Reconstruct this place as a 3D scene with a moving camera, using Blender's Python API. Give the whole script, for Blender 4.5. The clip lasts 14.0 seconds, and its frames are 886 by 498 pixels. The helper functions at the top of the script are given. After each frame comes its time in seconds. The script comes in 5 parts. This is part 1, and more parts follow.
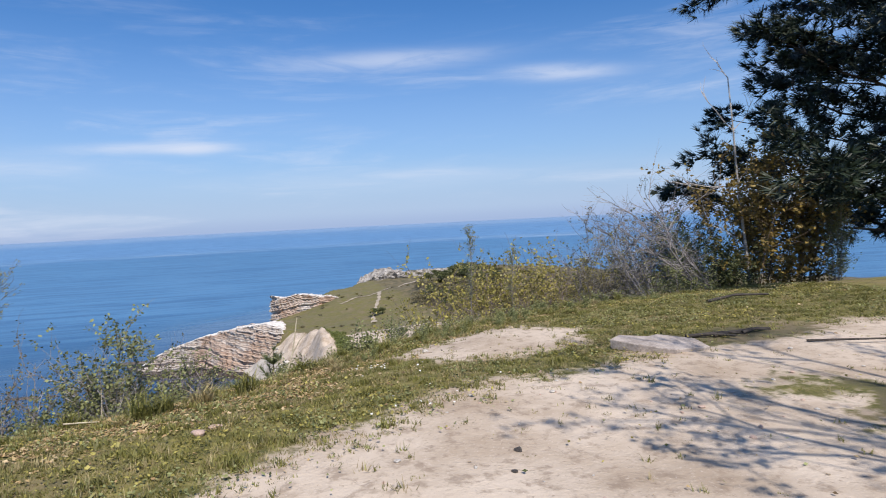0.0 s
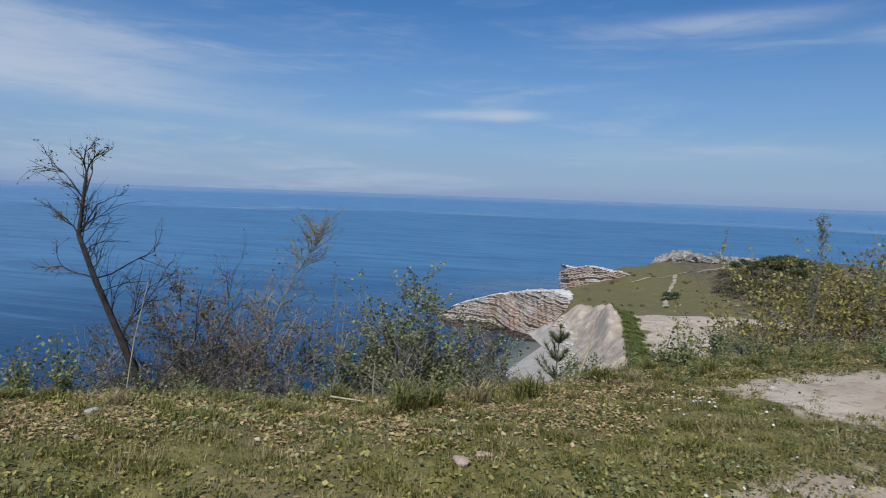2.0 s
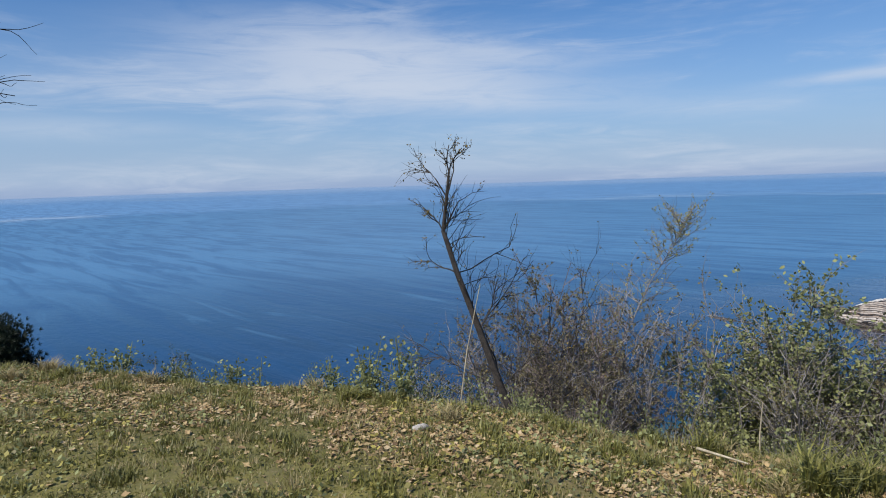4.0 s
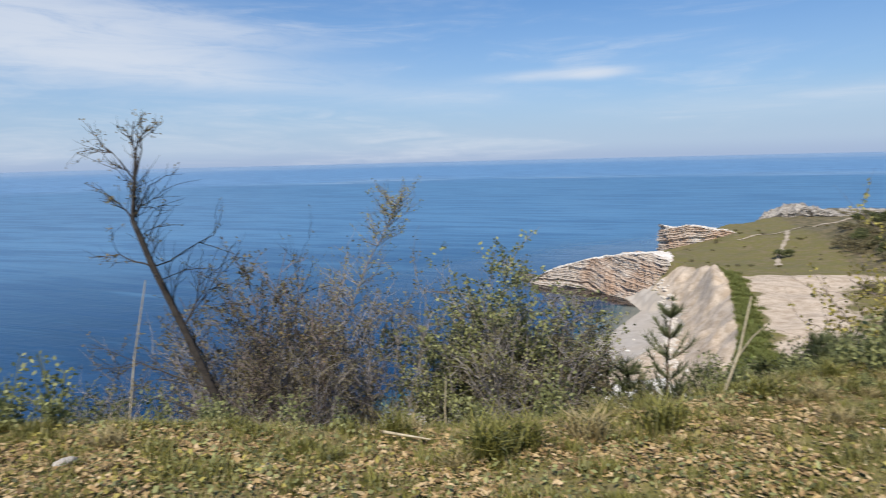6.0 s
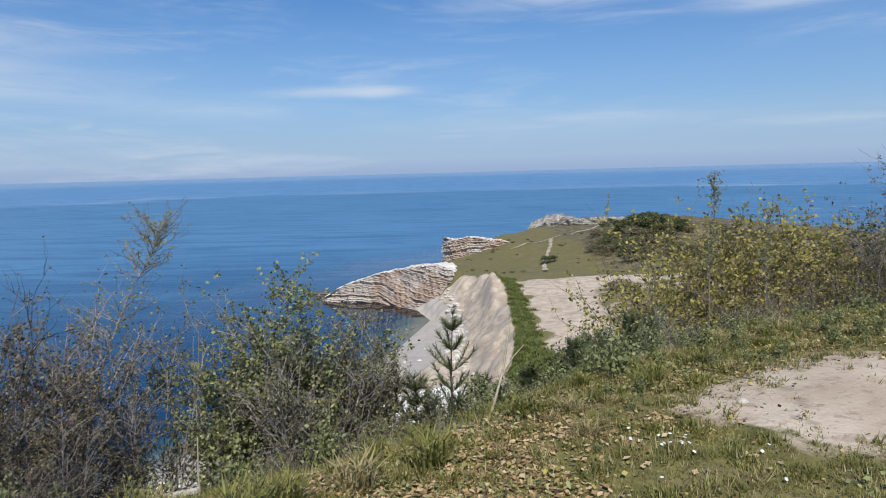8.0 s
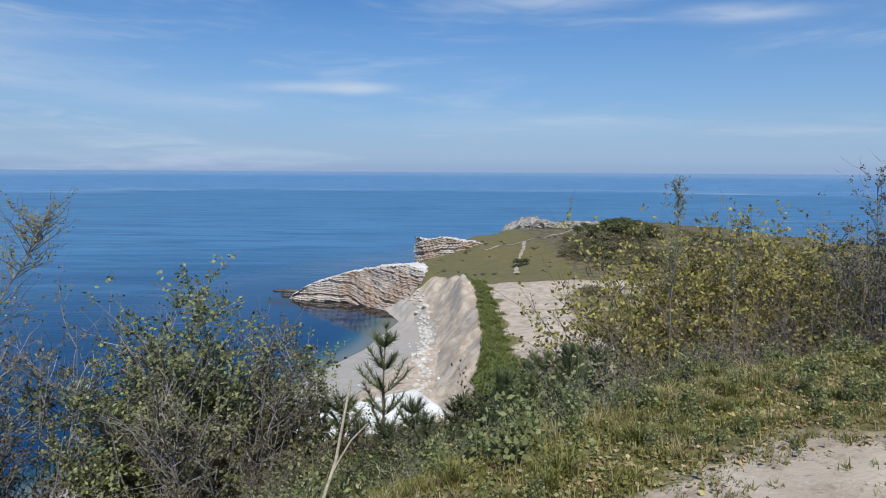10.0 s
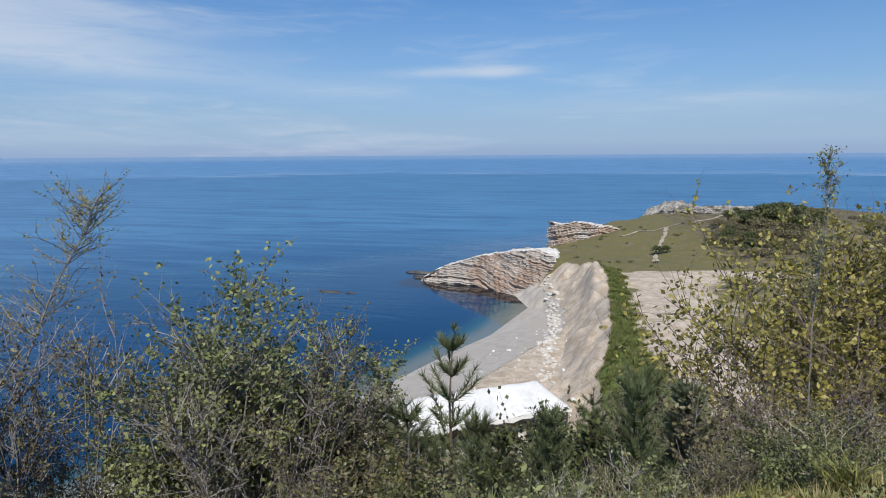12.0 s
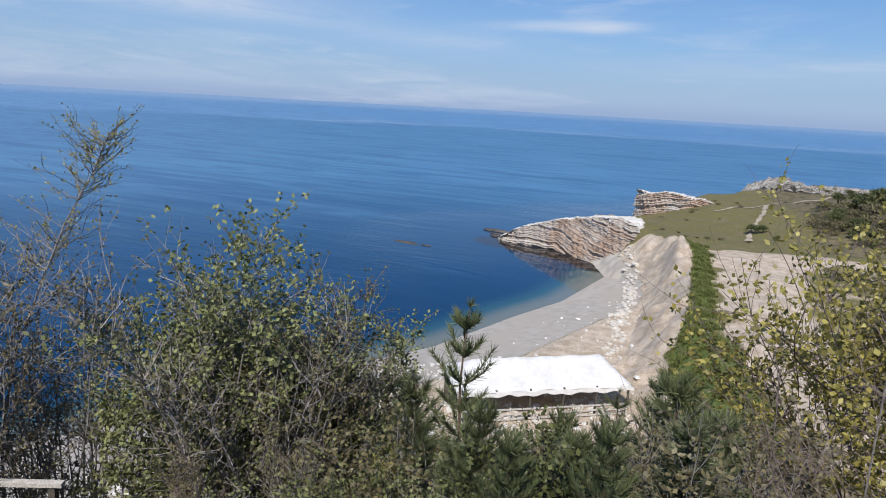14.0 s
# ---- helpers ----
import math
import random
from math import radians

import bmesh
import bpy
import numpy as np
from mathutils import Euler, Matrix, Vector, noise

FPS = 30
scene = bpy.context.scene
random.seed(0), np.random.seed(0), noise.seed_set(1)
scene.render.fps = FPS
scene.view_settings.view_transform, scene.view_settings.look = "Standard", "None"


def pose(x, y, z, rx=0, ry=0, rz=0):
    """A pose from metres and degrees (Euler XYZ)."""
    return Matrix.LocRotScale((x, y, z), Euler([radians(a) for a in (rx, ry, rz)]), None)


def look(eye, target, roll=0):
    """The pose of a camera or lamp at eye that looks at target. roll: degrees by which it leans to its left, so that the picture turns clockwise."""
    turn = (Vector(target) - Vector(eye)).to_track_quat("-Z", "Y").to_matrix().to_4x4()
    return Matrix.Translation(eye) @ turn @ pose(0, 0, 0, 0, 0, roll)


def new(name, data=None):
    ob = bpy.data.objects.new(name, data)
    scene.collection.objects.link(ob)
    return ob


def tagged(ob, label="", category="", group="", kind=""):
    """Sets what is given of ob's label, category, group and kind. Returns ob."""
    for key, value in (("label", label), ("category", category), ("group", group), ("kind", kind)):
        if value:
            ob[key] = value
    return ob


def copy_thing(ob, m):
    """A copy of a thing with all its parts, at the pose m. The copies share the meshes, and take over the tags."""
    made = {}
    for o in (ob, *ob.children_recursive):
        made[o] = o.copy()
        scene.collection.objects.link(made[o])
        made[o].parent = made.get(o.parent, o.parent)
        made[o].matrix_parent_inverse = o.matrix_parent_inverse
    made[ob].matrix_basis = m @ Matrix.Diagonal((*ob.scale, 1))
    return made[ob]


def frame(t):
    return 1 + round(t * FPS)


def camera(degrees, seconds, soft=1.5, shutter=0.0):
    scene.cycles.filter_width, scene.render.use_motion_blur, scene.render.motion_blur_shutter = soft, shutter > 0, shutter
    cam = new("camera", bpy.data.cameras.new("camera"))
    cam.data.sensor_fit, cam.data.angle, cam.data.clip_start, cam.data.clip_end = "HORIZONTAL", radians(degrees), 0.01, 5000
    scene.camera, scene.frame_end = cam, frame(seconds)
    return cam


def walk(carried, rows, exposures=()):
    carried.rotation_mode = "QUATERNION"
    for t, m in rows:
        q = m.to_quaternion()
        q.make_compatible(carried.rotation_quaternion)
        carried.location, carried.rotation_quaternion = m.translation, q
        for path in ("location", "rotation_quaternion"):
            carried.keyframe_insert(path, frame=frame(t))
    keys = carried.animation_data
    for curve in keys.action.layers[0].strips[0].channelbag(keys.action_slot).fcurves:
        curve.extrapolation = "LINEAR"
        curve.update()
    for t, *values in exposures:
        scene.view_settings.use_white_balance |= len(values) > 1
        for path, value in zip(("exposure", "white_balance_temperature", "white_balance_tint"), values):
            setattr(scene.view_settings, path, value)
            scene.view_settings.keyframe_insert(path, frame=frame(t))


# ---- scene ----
cam = camera(70.8, 14.0, soft=0.95, shutter=0.15)
PATH = [
    (0, (0.215, -1.398, 1.539), (0.689, 0.542, 1.445), -2.8),
    (0.5, (0.193, -0.972, 1.53), (0.427, 1.01, 1.402), -0.9),
    (0.9, (0.224, -0.656, 1.511), (0.119, 1.341, 1.469), 1.1),
    (1, (0.211, -0.57, 1.526), (0.0, 1.418, 1.458), 1.9),
    (1.5, (0.205, -0.19, 1.541), (-0.145, 1.777, 1.456), 2.0),
    (2, (0.078, 0.16, 1.541), (-0.363, 2.102, 1.361), 2.0),
    (2.5, (-0.027, 0.576, 1.523), (-0.825, 2.399, 1.33), -0.9),
    (3, (-0.11, 0.855, 1.493), (-1.231, 2.494, 1.256), -1.3),
    (3.5, (-0.265, 1.008, 1.526), (-1.606, 2.475, 1.299), -2.2),
    (3.7, (-0.336, 1.079, 1.508), (-1.756, 2.471, 1.295), -1.8),
    (5.8, (-0.296, 1.579, 1.466), (-1.278, 3.299, 1.185), -1.7),
    (5.9, (-0.276, 1.598, 1.458), (-1.13, 3.386, 1.183), -2.1),
    (6, (-0.245, 1.604, 1.451), (-0.958, 3.451, 1.165), -1.4),
    (6.2, (-0.171, 1.579, 1.479), (-0.631, 3.505, 1.2), -1.1),
    (6.5, (-0.14, 1.593, 1.501), (-0.309, 3.565, 1.216), -0.8),
    (7, (-0.12, 1.617, 1.528), (-0.161, 3.601, 1.277), -0.8),
    (7.5, (-0.087, 1.702, 1.522), (-0.244, 3.676, 1.238), -0.9),
    (8, (-0.104, 1.885, 1.535), (-0.17, 3.868, 1.283), -1.5),
    (8.5, (-0.1, 2.193, 1.595), (-0.016, 4.179, 1.374), -3.7),
    (9, (0.124, 2.615, 1.543), (0.106, 4.609, 1.384), -0.5),
    (9.2, (0.239, 2.767, 1.531), (0.314, 4.754, 1.315), 0.5),
    (11.3, (1.371, 4.775, 1.379), (1.246, 6.75, 1.086), -0.0),
    (11.5, (1.47, 4.958, 1.373), (1.49, 6.932, 1.055), -1.4),
    (12, (1.698, 5.379, 1.339), (1.273, 7.309, 1.033), -0.4),
    (12.5, (1.909, 5.801, 1.349), (1.488, 7.718, 0.967), -0.5),
    (13, (2.015, 6.199, 1.343), (1.545, 8.112, 0.999), 2.6),
    (13.5, (2.231, 6.463, 1.343), (1.564, 8.312, 0.975), 1.9),
    (14, (2.366, 6.742, 1.351), (1.697, 8.573, 0.9), 3.1),
]


walk(cam, [(t, look(eye, target, roll)) for t, eye, target, roll in PATH], ((0, 0.1, 6650, 14), (0.5, -0.16, 6420, 12), (1, -0.3, 6330, 10), (1.5, -0.34, 6260, 10), (2, -0.42, 6260, 9), (2.5, -0.36, 6250, 9), (3, -0.3, 6350, 11), (3.7, -0.18, 6500, 11), (6, 0.07, 7000, 11), (6.5, 0.07, 7050, 11), (7.5, -0.01, 6750, 10), (9, -0.2, 6220, 8), (11.5, -0.17, 6400, 8), (13.5, -0.12, 6450, 11), (14, -0.1, 6450, 11)))

# ---- sky, sun ----
SUN_AZ, SUN_EL = 176.0, 50.0  # degrees clockwise from +y, degrees up

world = bpy.data.worlds.new("sky")
scene.world = world
world.use_nodes = True


class Graph:
    """A small helper to wire shader nodes."""

    def __init__(self, tree):
        self.tree = tree

    def node(self, kind, **props):
        n = self.tree.nodes.new(kind)
        for key, value in props.items():
            setattr(n, key, value)
        return n

    def link(self, a, b):
        self.tree.links.new(a, b)

    def put(self, socket, value):
        if isinstance(value, bpy.types.NodeSocket):
            self.link(value, socket)
        elif isinstance(value, (tuple, list)) and socket.type == "RGBA" and len(value) == 3:
            socket.default_value = (*value, 1)
        else:
            socket.default_value = value

    def math(self, op, a, b=0.0, clamp=False):
        n = self.node("ShaderNodeMath", operation=op, use_clamp=clamp)
        self.put(n.inputs[0], a)
        self.put(n.inputs[1], b)
        return n.outputs[0]

    def mix(self, f, a, b, blend="MIX"):
        n = self.node("ShaderNodeMix", data_type="RGBA", blend_type=blend)
        self.put(n.inputs[0], f)
        self.put(n.inputs[6], a)
        self.put(n.inputs[7], b)
        return n.outputs[2]

    def noise(self, scale, detail=4.0, rough=0.55, vector=None, distort=0.0):
        n = self.node("ShaderNodeTexNoise")
        n.inputs["Scale"].default_value, n.inputs["Detail"].default_value = scale, detail
        n.inputs["Roughness"].default_value, n.inputs["Distortion"].default_value = rough, distort
        if vector:
            self.link(vector, n.inputs["Vector"])
        return n.outputs["Fac"]

    def step(self, v, lo, hi, a=0.0, b=1.0):
        n = self.node("ShaderNodeMapRange", interpolation_type="SMOOTHSTEP")
        self.put(n.inputs[0], v)
        for k, x in enumerate((lo, hi, a, b)):
            n.inputs[k + 1].default_value = x
        return n.outputs[0]

    def scaled(self, vector, x, y, z):
        n = self.node("ShaderNodeMapping")
        n.inputs["Scale"].default_value = (x, y, z)
        self.link(vector, n.inputs["Vector"])
        return n.outputs[0]


g = Graph(world.node_tree)
back = world.node_tree.nodes["Background"]
sky = g.node("ShaderNodeTexSky", sky_type="NISHITA", sun_disc=False)
sky.sun_elevation, sky.sun_rotation = radians(SUN_EL), radians(SUN_AZ)
sky.air_density, sky.dust_density, sky.ozone_density, sky.altitude = 1.0, 0.4, 3.0, 20
way = g.node("ShaderNodeTexCoord").outputs["Generated"]
axes = g.node("ShaderNodeSeparateXYZ")
g.link(way, axes.inputs[0])
sx, sy, sz = axes.outputs
# azimuth and height of the sky's directions, in degrees
az = g.math("MULTIPLY", g.math("ARCTAN2", sx, sy), 57.2958)
el = g.math("MULTIPLY", g.math("ARCSINE", sz), 57.2958)
plane = g.node("ShaderNodeCombineXYZ")
g.link(az, plane.inputs[0])
g.link(el, plane.inputs[1])
flat = plane.outputs[0]
wisp = g.noise(1.0, 6, 0.6, g.scaled(flat, 0.035, 0.22, 1), 0.4)
fine = g.noise(1.0, 5, 0.65, g.scaled(flat, 0.11, 0.75, 1), 0.8)
veil = g.math("MULTIPLY", g.step(wisp, 0.46, 0.75), g.step(fine, 0.3, 0.75))


def streak(a, e, da, de, tilt, gain):
    """A cirrus streak at azimuth a and height e, half da wide and de high, in degrees."""
    u, v = g.math("SUBTRACT", az, a), g.math("SUBTRACT", el, e)
    v = g.math("SUBTRACT", v, g.math("MULTIPLY", u, tilt))
    q = g.math("ADD", g.math("POWER", g.math("ABSOLUTE", g.math("DIVIDE", u, da)), 2.0), g.math("POWER", g.math("ABSOLUTE", g.math("DIVIDE", v, de)), 2.0))
    return g.math("MULTIPLY", g.math("EXPONENT", g.math("MULTIPLY", q, -1.0)), gain)


cloud = g.math("MULTIPLY", veil, g.step(el, 8.0, 20.0, 0.85, 0.22))
STREAKS = (
    (-11, 7.05, 5.5, 0.40, 0.03, 0.7), (-7.6, 7.0, 2.0, 0.38, 0.0, 0.9), (10, 14.3, 7.5, 0.7, 0.02, 0.6), (25, 12.4, 4.5, 0.6, -0.06, 0.75),
    (-52, 10.9, 12, 2.5, -0.08, 1.25), (-50, 8.2, 16, 1.5, -0.05, 0.8), (-37, 10.6, 6, 0.7, -0.1, 0.35), (-63, 8.6, 12, 1.1, 0.02, 0.3),
    (-40, 7.0, 9, 0.8, -0.05, 0.3), (-22, 5.5, 9, 0.9, 0.0, 0.25), (10, 4.0, 16, 1.0, 0.0, 0.2), (-76, 5.0, 8, 0.9, 0.0, 0.35),
)
for row in STREAKS:
    soft_edge = g.math("MULTIPLY", streak(*row), g.step(fine, 0.2, 0.62, 0.35, 1.15))
    cloud = g.math("ADD", cloud, soft_edge)
cloud = g.math("MULTIPLY", g.math("SUBTRACT", 1.0, g.math("EXPONENT", g.math("MULTIPLY", cloud, -1.25))), 0.9)
haze = g.math("ADD", g.step(el, 0.0, 20.0, 0.62, 0.0), g.step(el, 0.0, 7.0, 0.30, 0.0))
clear = g.mix(1.0, sky.outputs[0], (0.50, 1.02, 1.52), "MULTIPLY")
low = g.mix(haze, clear, (5.3, 6.9, 9.6))
low = g.mix(g.step(el, -0.4, 1.3, 0.6, 0.0), low, (3.9, 5.3, 8.4))
high = g.mix(cloud, low, (8.6, 9.6, 11.2))
g.link(high, back.inputs[0])
back.inputs[1].default_value = 0.078

sun = new("sun", bpy.data.lights.new("sun", "SUN"))
sun.data.energy, sun.data.angle, sun.data.color = 4.8, radians(0.5), (1.0, 0.95, 0.87)
sa, se = radians(SUN_AZ), radians(SUN_EL)
TO_SUN = Vector((math.cos(se) * math.sin(sa), math.cos(se) * math.cos(sa), math.sin(se)))
sun.matrix_world = look((0, 0, 60), Vector((0, 0, 60)) - TO_SUN)

# ---- materials ----


def material(name, rough=0.9):
    m = bpy.data.materials.new(name)
    m.use_nodes = True
    b = m.node_tree.nodes["Principled BSDF"]
    b.inputs["Roughness"].default_value = rough
    gr = Graph(m.node_tree)
    return m, gr, b


def bump(gr, b, height, strength, distance):
    n = gr.node("ShaderNodeBump")
    n.inputs["Strength"].default_value, n.inputs["Distance"].default_value = strength, distance
    gr.link(height, n.inputs["Height"])
    gr.link(n.outputs[0], b.inputs["Normal"])


def plain(name, dark, light, scale, rough=0.85, relief=0.3, deep=0.01):
    """Two tones broken up at two scales, with a fine relief."""
    m, gr, b = material(name, rough)
    co = gr.node("ShaderNodeTexCoord").outputs["Object"]
    f = gr.math("MULTIPLY", gr.math("ADD", gr.noise(scale, 6, 0.6, co), gr.noise(scale * 7, 4, 0.6, co)), 0.5)
    gr.link(gr.mix(gr.step(f, 0.36, 0.64), dark, light), b.inputs["Base Color"])
    bump(gr, b, gr.noise(scale * 5, 5, 0.6, co), relief, deep)
    return m


def leafy(name, dark, light, glow=0.25, rough=0.55, patch=None):
    """Leaves: every leaf has its own tone, and some light comes through."""
    m, gr, b = material(name, rough)
    rnd = gr.node("ShaderNodeNewGeometry").outputs["Random Per Island"]
    obj = gr.node("ShaderNodeObjectInfo").outputs["Random"]
    c = gr.mix(rnd, dark, light)
    c = gr.mix(gr.math("MULTIPLY", obj, 0.35), c, tuple(0.5 * (u + v) for u, v in zip(dark, light)))
    if patch:
        co = gr.node("ShaderNodeTexCoord").outputs["Object"]
        c = gr.mix(gr.step(gr.math("ADD", gr.noise(1.1, 3, 0.6, co), gr.math("MULTIPLY", gr.noise(7, 2, 0.5, co), 0.5)), 0.68, 0.86, 0, 0.75), c, patch)
    gr.link(c, b.inputs["Base Color"])
    t = gr.node("ShaderNodeBsdfTranslucent")
    gr.link(c, t.inputs[0])
    mx = gr.node("ShaderNodeMixShader")
    mx.inputs[0].default_value = glow
    gr.link(b.outputs[0], mx.inputs[1])
    gr.link(t.outputs[0], mx.inputs[2])
    gr.link(mx.outputs[0], m.node_tree.nodes["Material Output"].inputs[0])
    return m


BARK_GREY = plain("bark_grey", (0.12, 0.108, 0.104), (0.36, 0.33, 0.315), 9)
BARK_PALE = plain("bark_pale", (0.24, 0.22, 0.20), (0.52, 0.49, 0.45), 9)
BARK_RED = plain("bark_red", (0.08, 0.062, 0.058), (0.27, 0.21, 0.19), 9)
BARK_DARK = plain("bark_dark", (0.02, 0.017, 0.015), (0.07, 0.058, 0.048), 9)
BARK_BROWN = plain("bark_brown", (0.075, 0.05, 0.035), (0.22, 0.16, 0.11), 9)
STRAW = plain("straw", (0.3, 0.25, 0.16), (0.55, 0.48, 0.34), 12)
LEAF_GREEN = leafy("leaf_green", (0.055, 0.066, 0.024), (0.41, 0.43, 0.175), 0.3, 0.6)
LEAF_YELLOW = leafy("leaf_yellow", (0.12, 0.105, 0.026), (0.60, 0.52, 0.14), 0.36, 0.5)
LEAF_SCRUB = leafy("leaf_scrub", (0.085, 0.08, 0.025), (0.24, 0.21, 0.07))
LEAF_RUST = leafy("leaf_rust", (0.11, 0.075, 0.02), (0.34, 0.24, 0.055))
LEAF_OLIVE = leafy("leaf_olive", (0.065, 0.056, 0.03), (0.28, 0.245, 0.125))
LEAF_DARK = leafy("leaf_dark", (0.022, 0.032, 0.012), (0.16, 0.175, 0.055), 0.15, 0.6)
NEEDLE = leafy("needle", (0.055, 0.075, 0.035), (0.25, 0.28, 0.13), 0.3)
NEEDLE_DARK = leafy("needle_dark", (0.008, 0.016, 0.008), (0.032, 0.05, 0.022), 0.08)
BLADE = leafy("blade", (0.075, 0.078, 0.018), (0.36, 0.34, 0.088), 0.3, 0.5, (0.17, 0.165, 0.05))
BLADE_DRY = leafy("blade_dry", (0.25, 0.195, 0.085), (0.48, 0.40, 0.20), 0.25)
BLADE_LUSH = leafy("blade_lush", (0.09, 0.105, 0.022), (0.27, 0.30, 0.085), 0.3)


def litter_material():
    """Fallen leaves from dark brown over tan and ochre to a pale pinkish buff."""
    m, gr, b = material("litter", 0.75)
    rnd = gr.node("ShaderNodeNewGeometry").outputs["Random Per Island"]
    obj = gr.node("ShaderNodeObjectInfo").outputs["Random"]
    q = gr.math("FRACT", gr.math("ADD", rnd, obj))
    c = gr.mix(gr.step(q, 0.0, 0.35), (0.12, 0.075, 0.034), (0.33, 0.22, 0.10))
    c = gr.mix(gr.step(q, 0.35, 0.65), c, (0.44, 0.315, 0.145))
    c = gr.mix(gr.step(q, 0.65, 0.95), c, (0.55, 0.42, 0.25))
    co = gr.node("ShaderNodeTexCoord").outputs["Object"]
    c = gr.mix(gr.step(gr.noise(60, 3, 0.6, co), 0.5, 0.7, 0, 0.5), c, (0.16, 0.10, 0.05))
    gr.link(c, b.inputs["Base Color"])
    return m


LITTER = litter_material()
PETAL = plain("petal", (0.7, 0.7, 0.66), (0.82, 0.82, 0.8), 30)
PALE_STONE = plain("pale_stone", (0.42, 0.38, 0.33), (0.68, 0.64, 0.58), 3, 0.85, 0.5, 0.03)
DARK_STONE = plain("dark_stone", (0.035, 0.033, 0.03), (0.12, 0.10, 0.085), 0.8, 0.6, 0.6, 0.1)
CONCRETE = plain("concrete", (0.26, 0.22, 0.19), (0.48, 0.42, 0.37), 5, 0.9, 0.5, 0.01)
TARP = plain("tarpaulin", (0.66, 0.645, 0.62), (0.80, 0.785, 0.76), 0.35, 0.6, 0.25, 0.06)
WOOD_PALE = plain("weathered_wood", (0.40, 0.37, 0.33), (0.68, 0.65, 0.6), 6, 0.8, 0.4, 0.01)
WOOD_DARK = plain("dark_wood", (0.05, 0.042, 0.036), (0.13, 0.11, 0.09), 6, 0.8, 0.4, 0.01)


def ground_material():
    m, gr, b = material("ground_cover", 0.95)
    co = gr.node("ShaderNodeTexCoord").outputs["Object"]
    at = gr.node("ShaderNodeAttribute", attribute_name="cover")
    sep = gr.node("ShaderNodeSeparateColor")
    gr.link(at.outputs["Color"], sep.inputs[0])
    soil, sand, scrub = sep.outputs
    lush = at.outputs["Alpha"]
    n1, n2, n3, n4 = gr.noise(0.9, 5, 0.6, co), gr.noise(6, 6, 0.65, co), gr.noise(38, 5, 0.65, co), gr.noise(0.12, 4, 0.6, co)
    turf = gr.mix(gr.step(n2, 0.35, 0.65), (0.08, 0.08, 0.016), (0.24, 0.21, 0.055))
    turf = gr.mix(gr.step(n1, 0.45, 0.72), turf, (0.21, 0.165, 0.085))
    turf = gr.mix(gr.step(n4, 0.42, 0.62, 0, 0.55), turf, (0.135, 0.13, 0.042))
    turf = gr.mix(gr.step(n3, 0.52, 0.72, 0, 0.8), turf, (0.30, 0.22, 0.13))
    bare = gr.mix(gr.step(n1, 0.35, 0.68), (0.61, 0.51, 0.40), (0.41, 0.32, 0.23))
    bare = gr.mix(gr.step(n2, 0.5, 0.66, 0, 0.6), bare, (0.24, 0.175, 0.12))
    clods = gr.noise(14, 6, 0.7, co, 1.0)
    bare = gr.mix(gr.step(clods, 0.56, 0.68, 0, 0.6), bare, (0.24, 0.18, 0.13))
    bare = gr.mix(gr.step(n3, 0.55, 0.75, 0, 0.6), bare, (0.70, 0.61, 0.51))
    shore = gr.mix(gr.step(n1, 0.4, 0.65), (0.47, 0.43, 0.38), (0.39, 0.35, 0.30))
    shore = gr.mix(gr.step(n4, 0.42, 0.62), shore, (0.44, 0.39, 0.33))
    shore = gr.mix(gr.step(n2, 0.55, 0.7, 0, 0.25), shore, (0.5, 0.45, 0.39))
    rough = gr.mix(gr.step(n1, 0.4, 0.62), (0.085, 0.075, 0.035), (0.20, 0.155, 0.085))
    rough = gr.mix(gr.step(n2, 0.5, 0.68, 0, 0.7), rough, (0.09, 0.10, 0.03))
    turf = gr.mix(lush, turf, gr.mix(gr.step(n2, 0.4, 0.62), (0.05, 0.085, 0.014), (0.15, 0.19, 0.04)))
    ragged = gr.math("MULTIPLY", gr.math("SUBTRACT", gr.math("ADD", n2, n1), 1.0), 0.9)
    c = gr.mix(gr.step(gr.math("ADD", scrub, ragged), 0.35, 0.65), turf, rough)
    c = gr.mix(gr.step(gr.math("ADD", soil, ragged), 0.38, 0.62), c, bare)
    c = gr.mix(gr.step(gr.math("ADD", sand, gr.math("MULTIPLY", ragged, 0.5)), 0.4, 0.6), c, shore)
    gr.link(c, b.inputs["Base Color"])
    bump(gr, b, gr.math("ADD", gr.math("ADD", gr.math("MULTIPLY", n2, 0.6), gr.math("MULTIPLY", n3, 0.4)), gr.math("MULTIPLY", clods, -0.3)), 0.5, 0.05)
    return m


GROUND = ground_material()


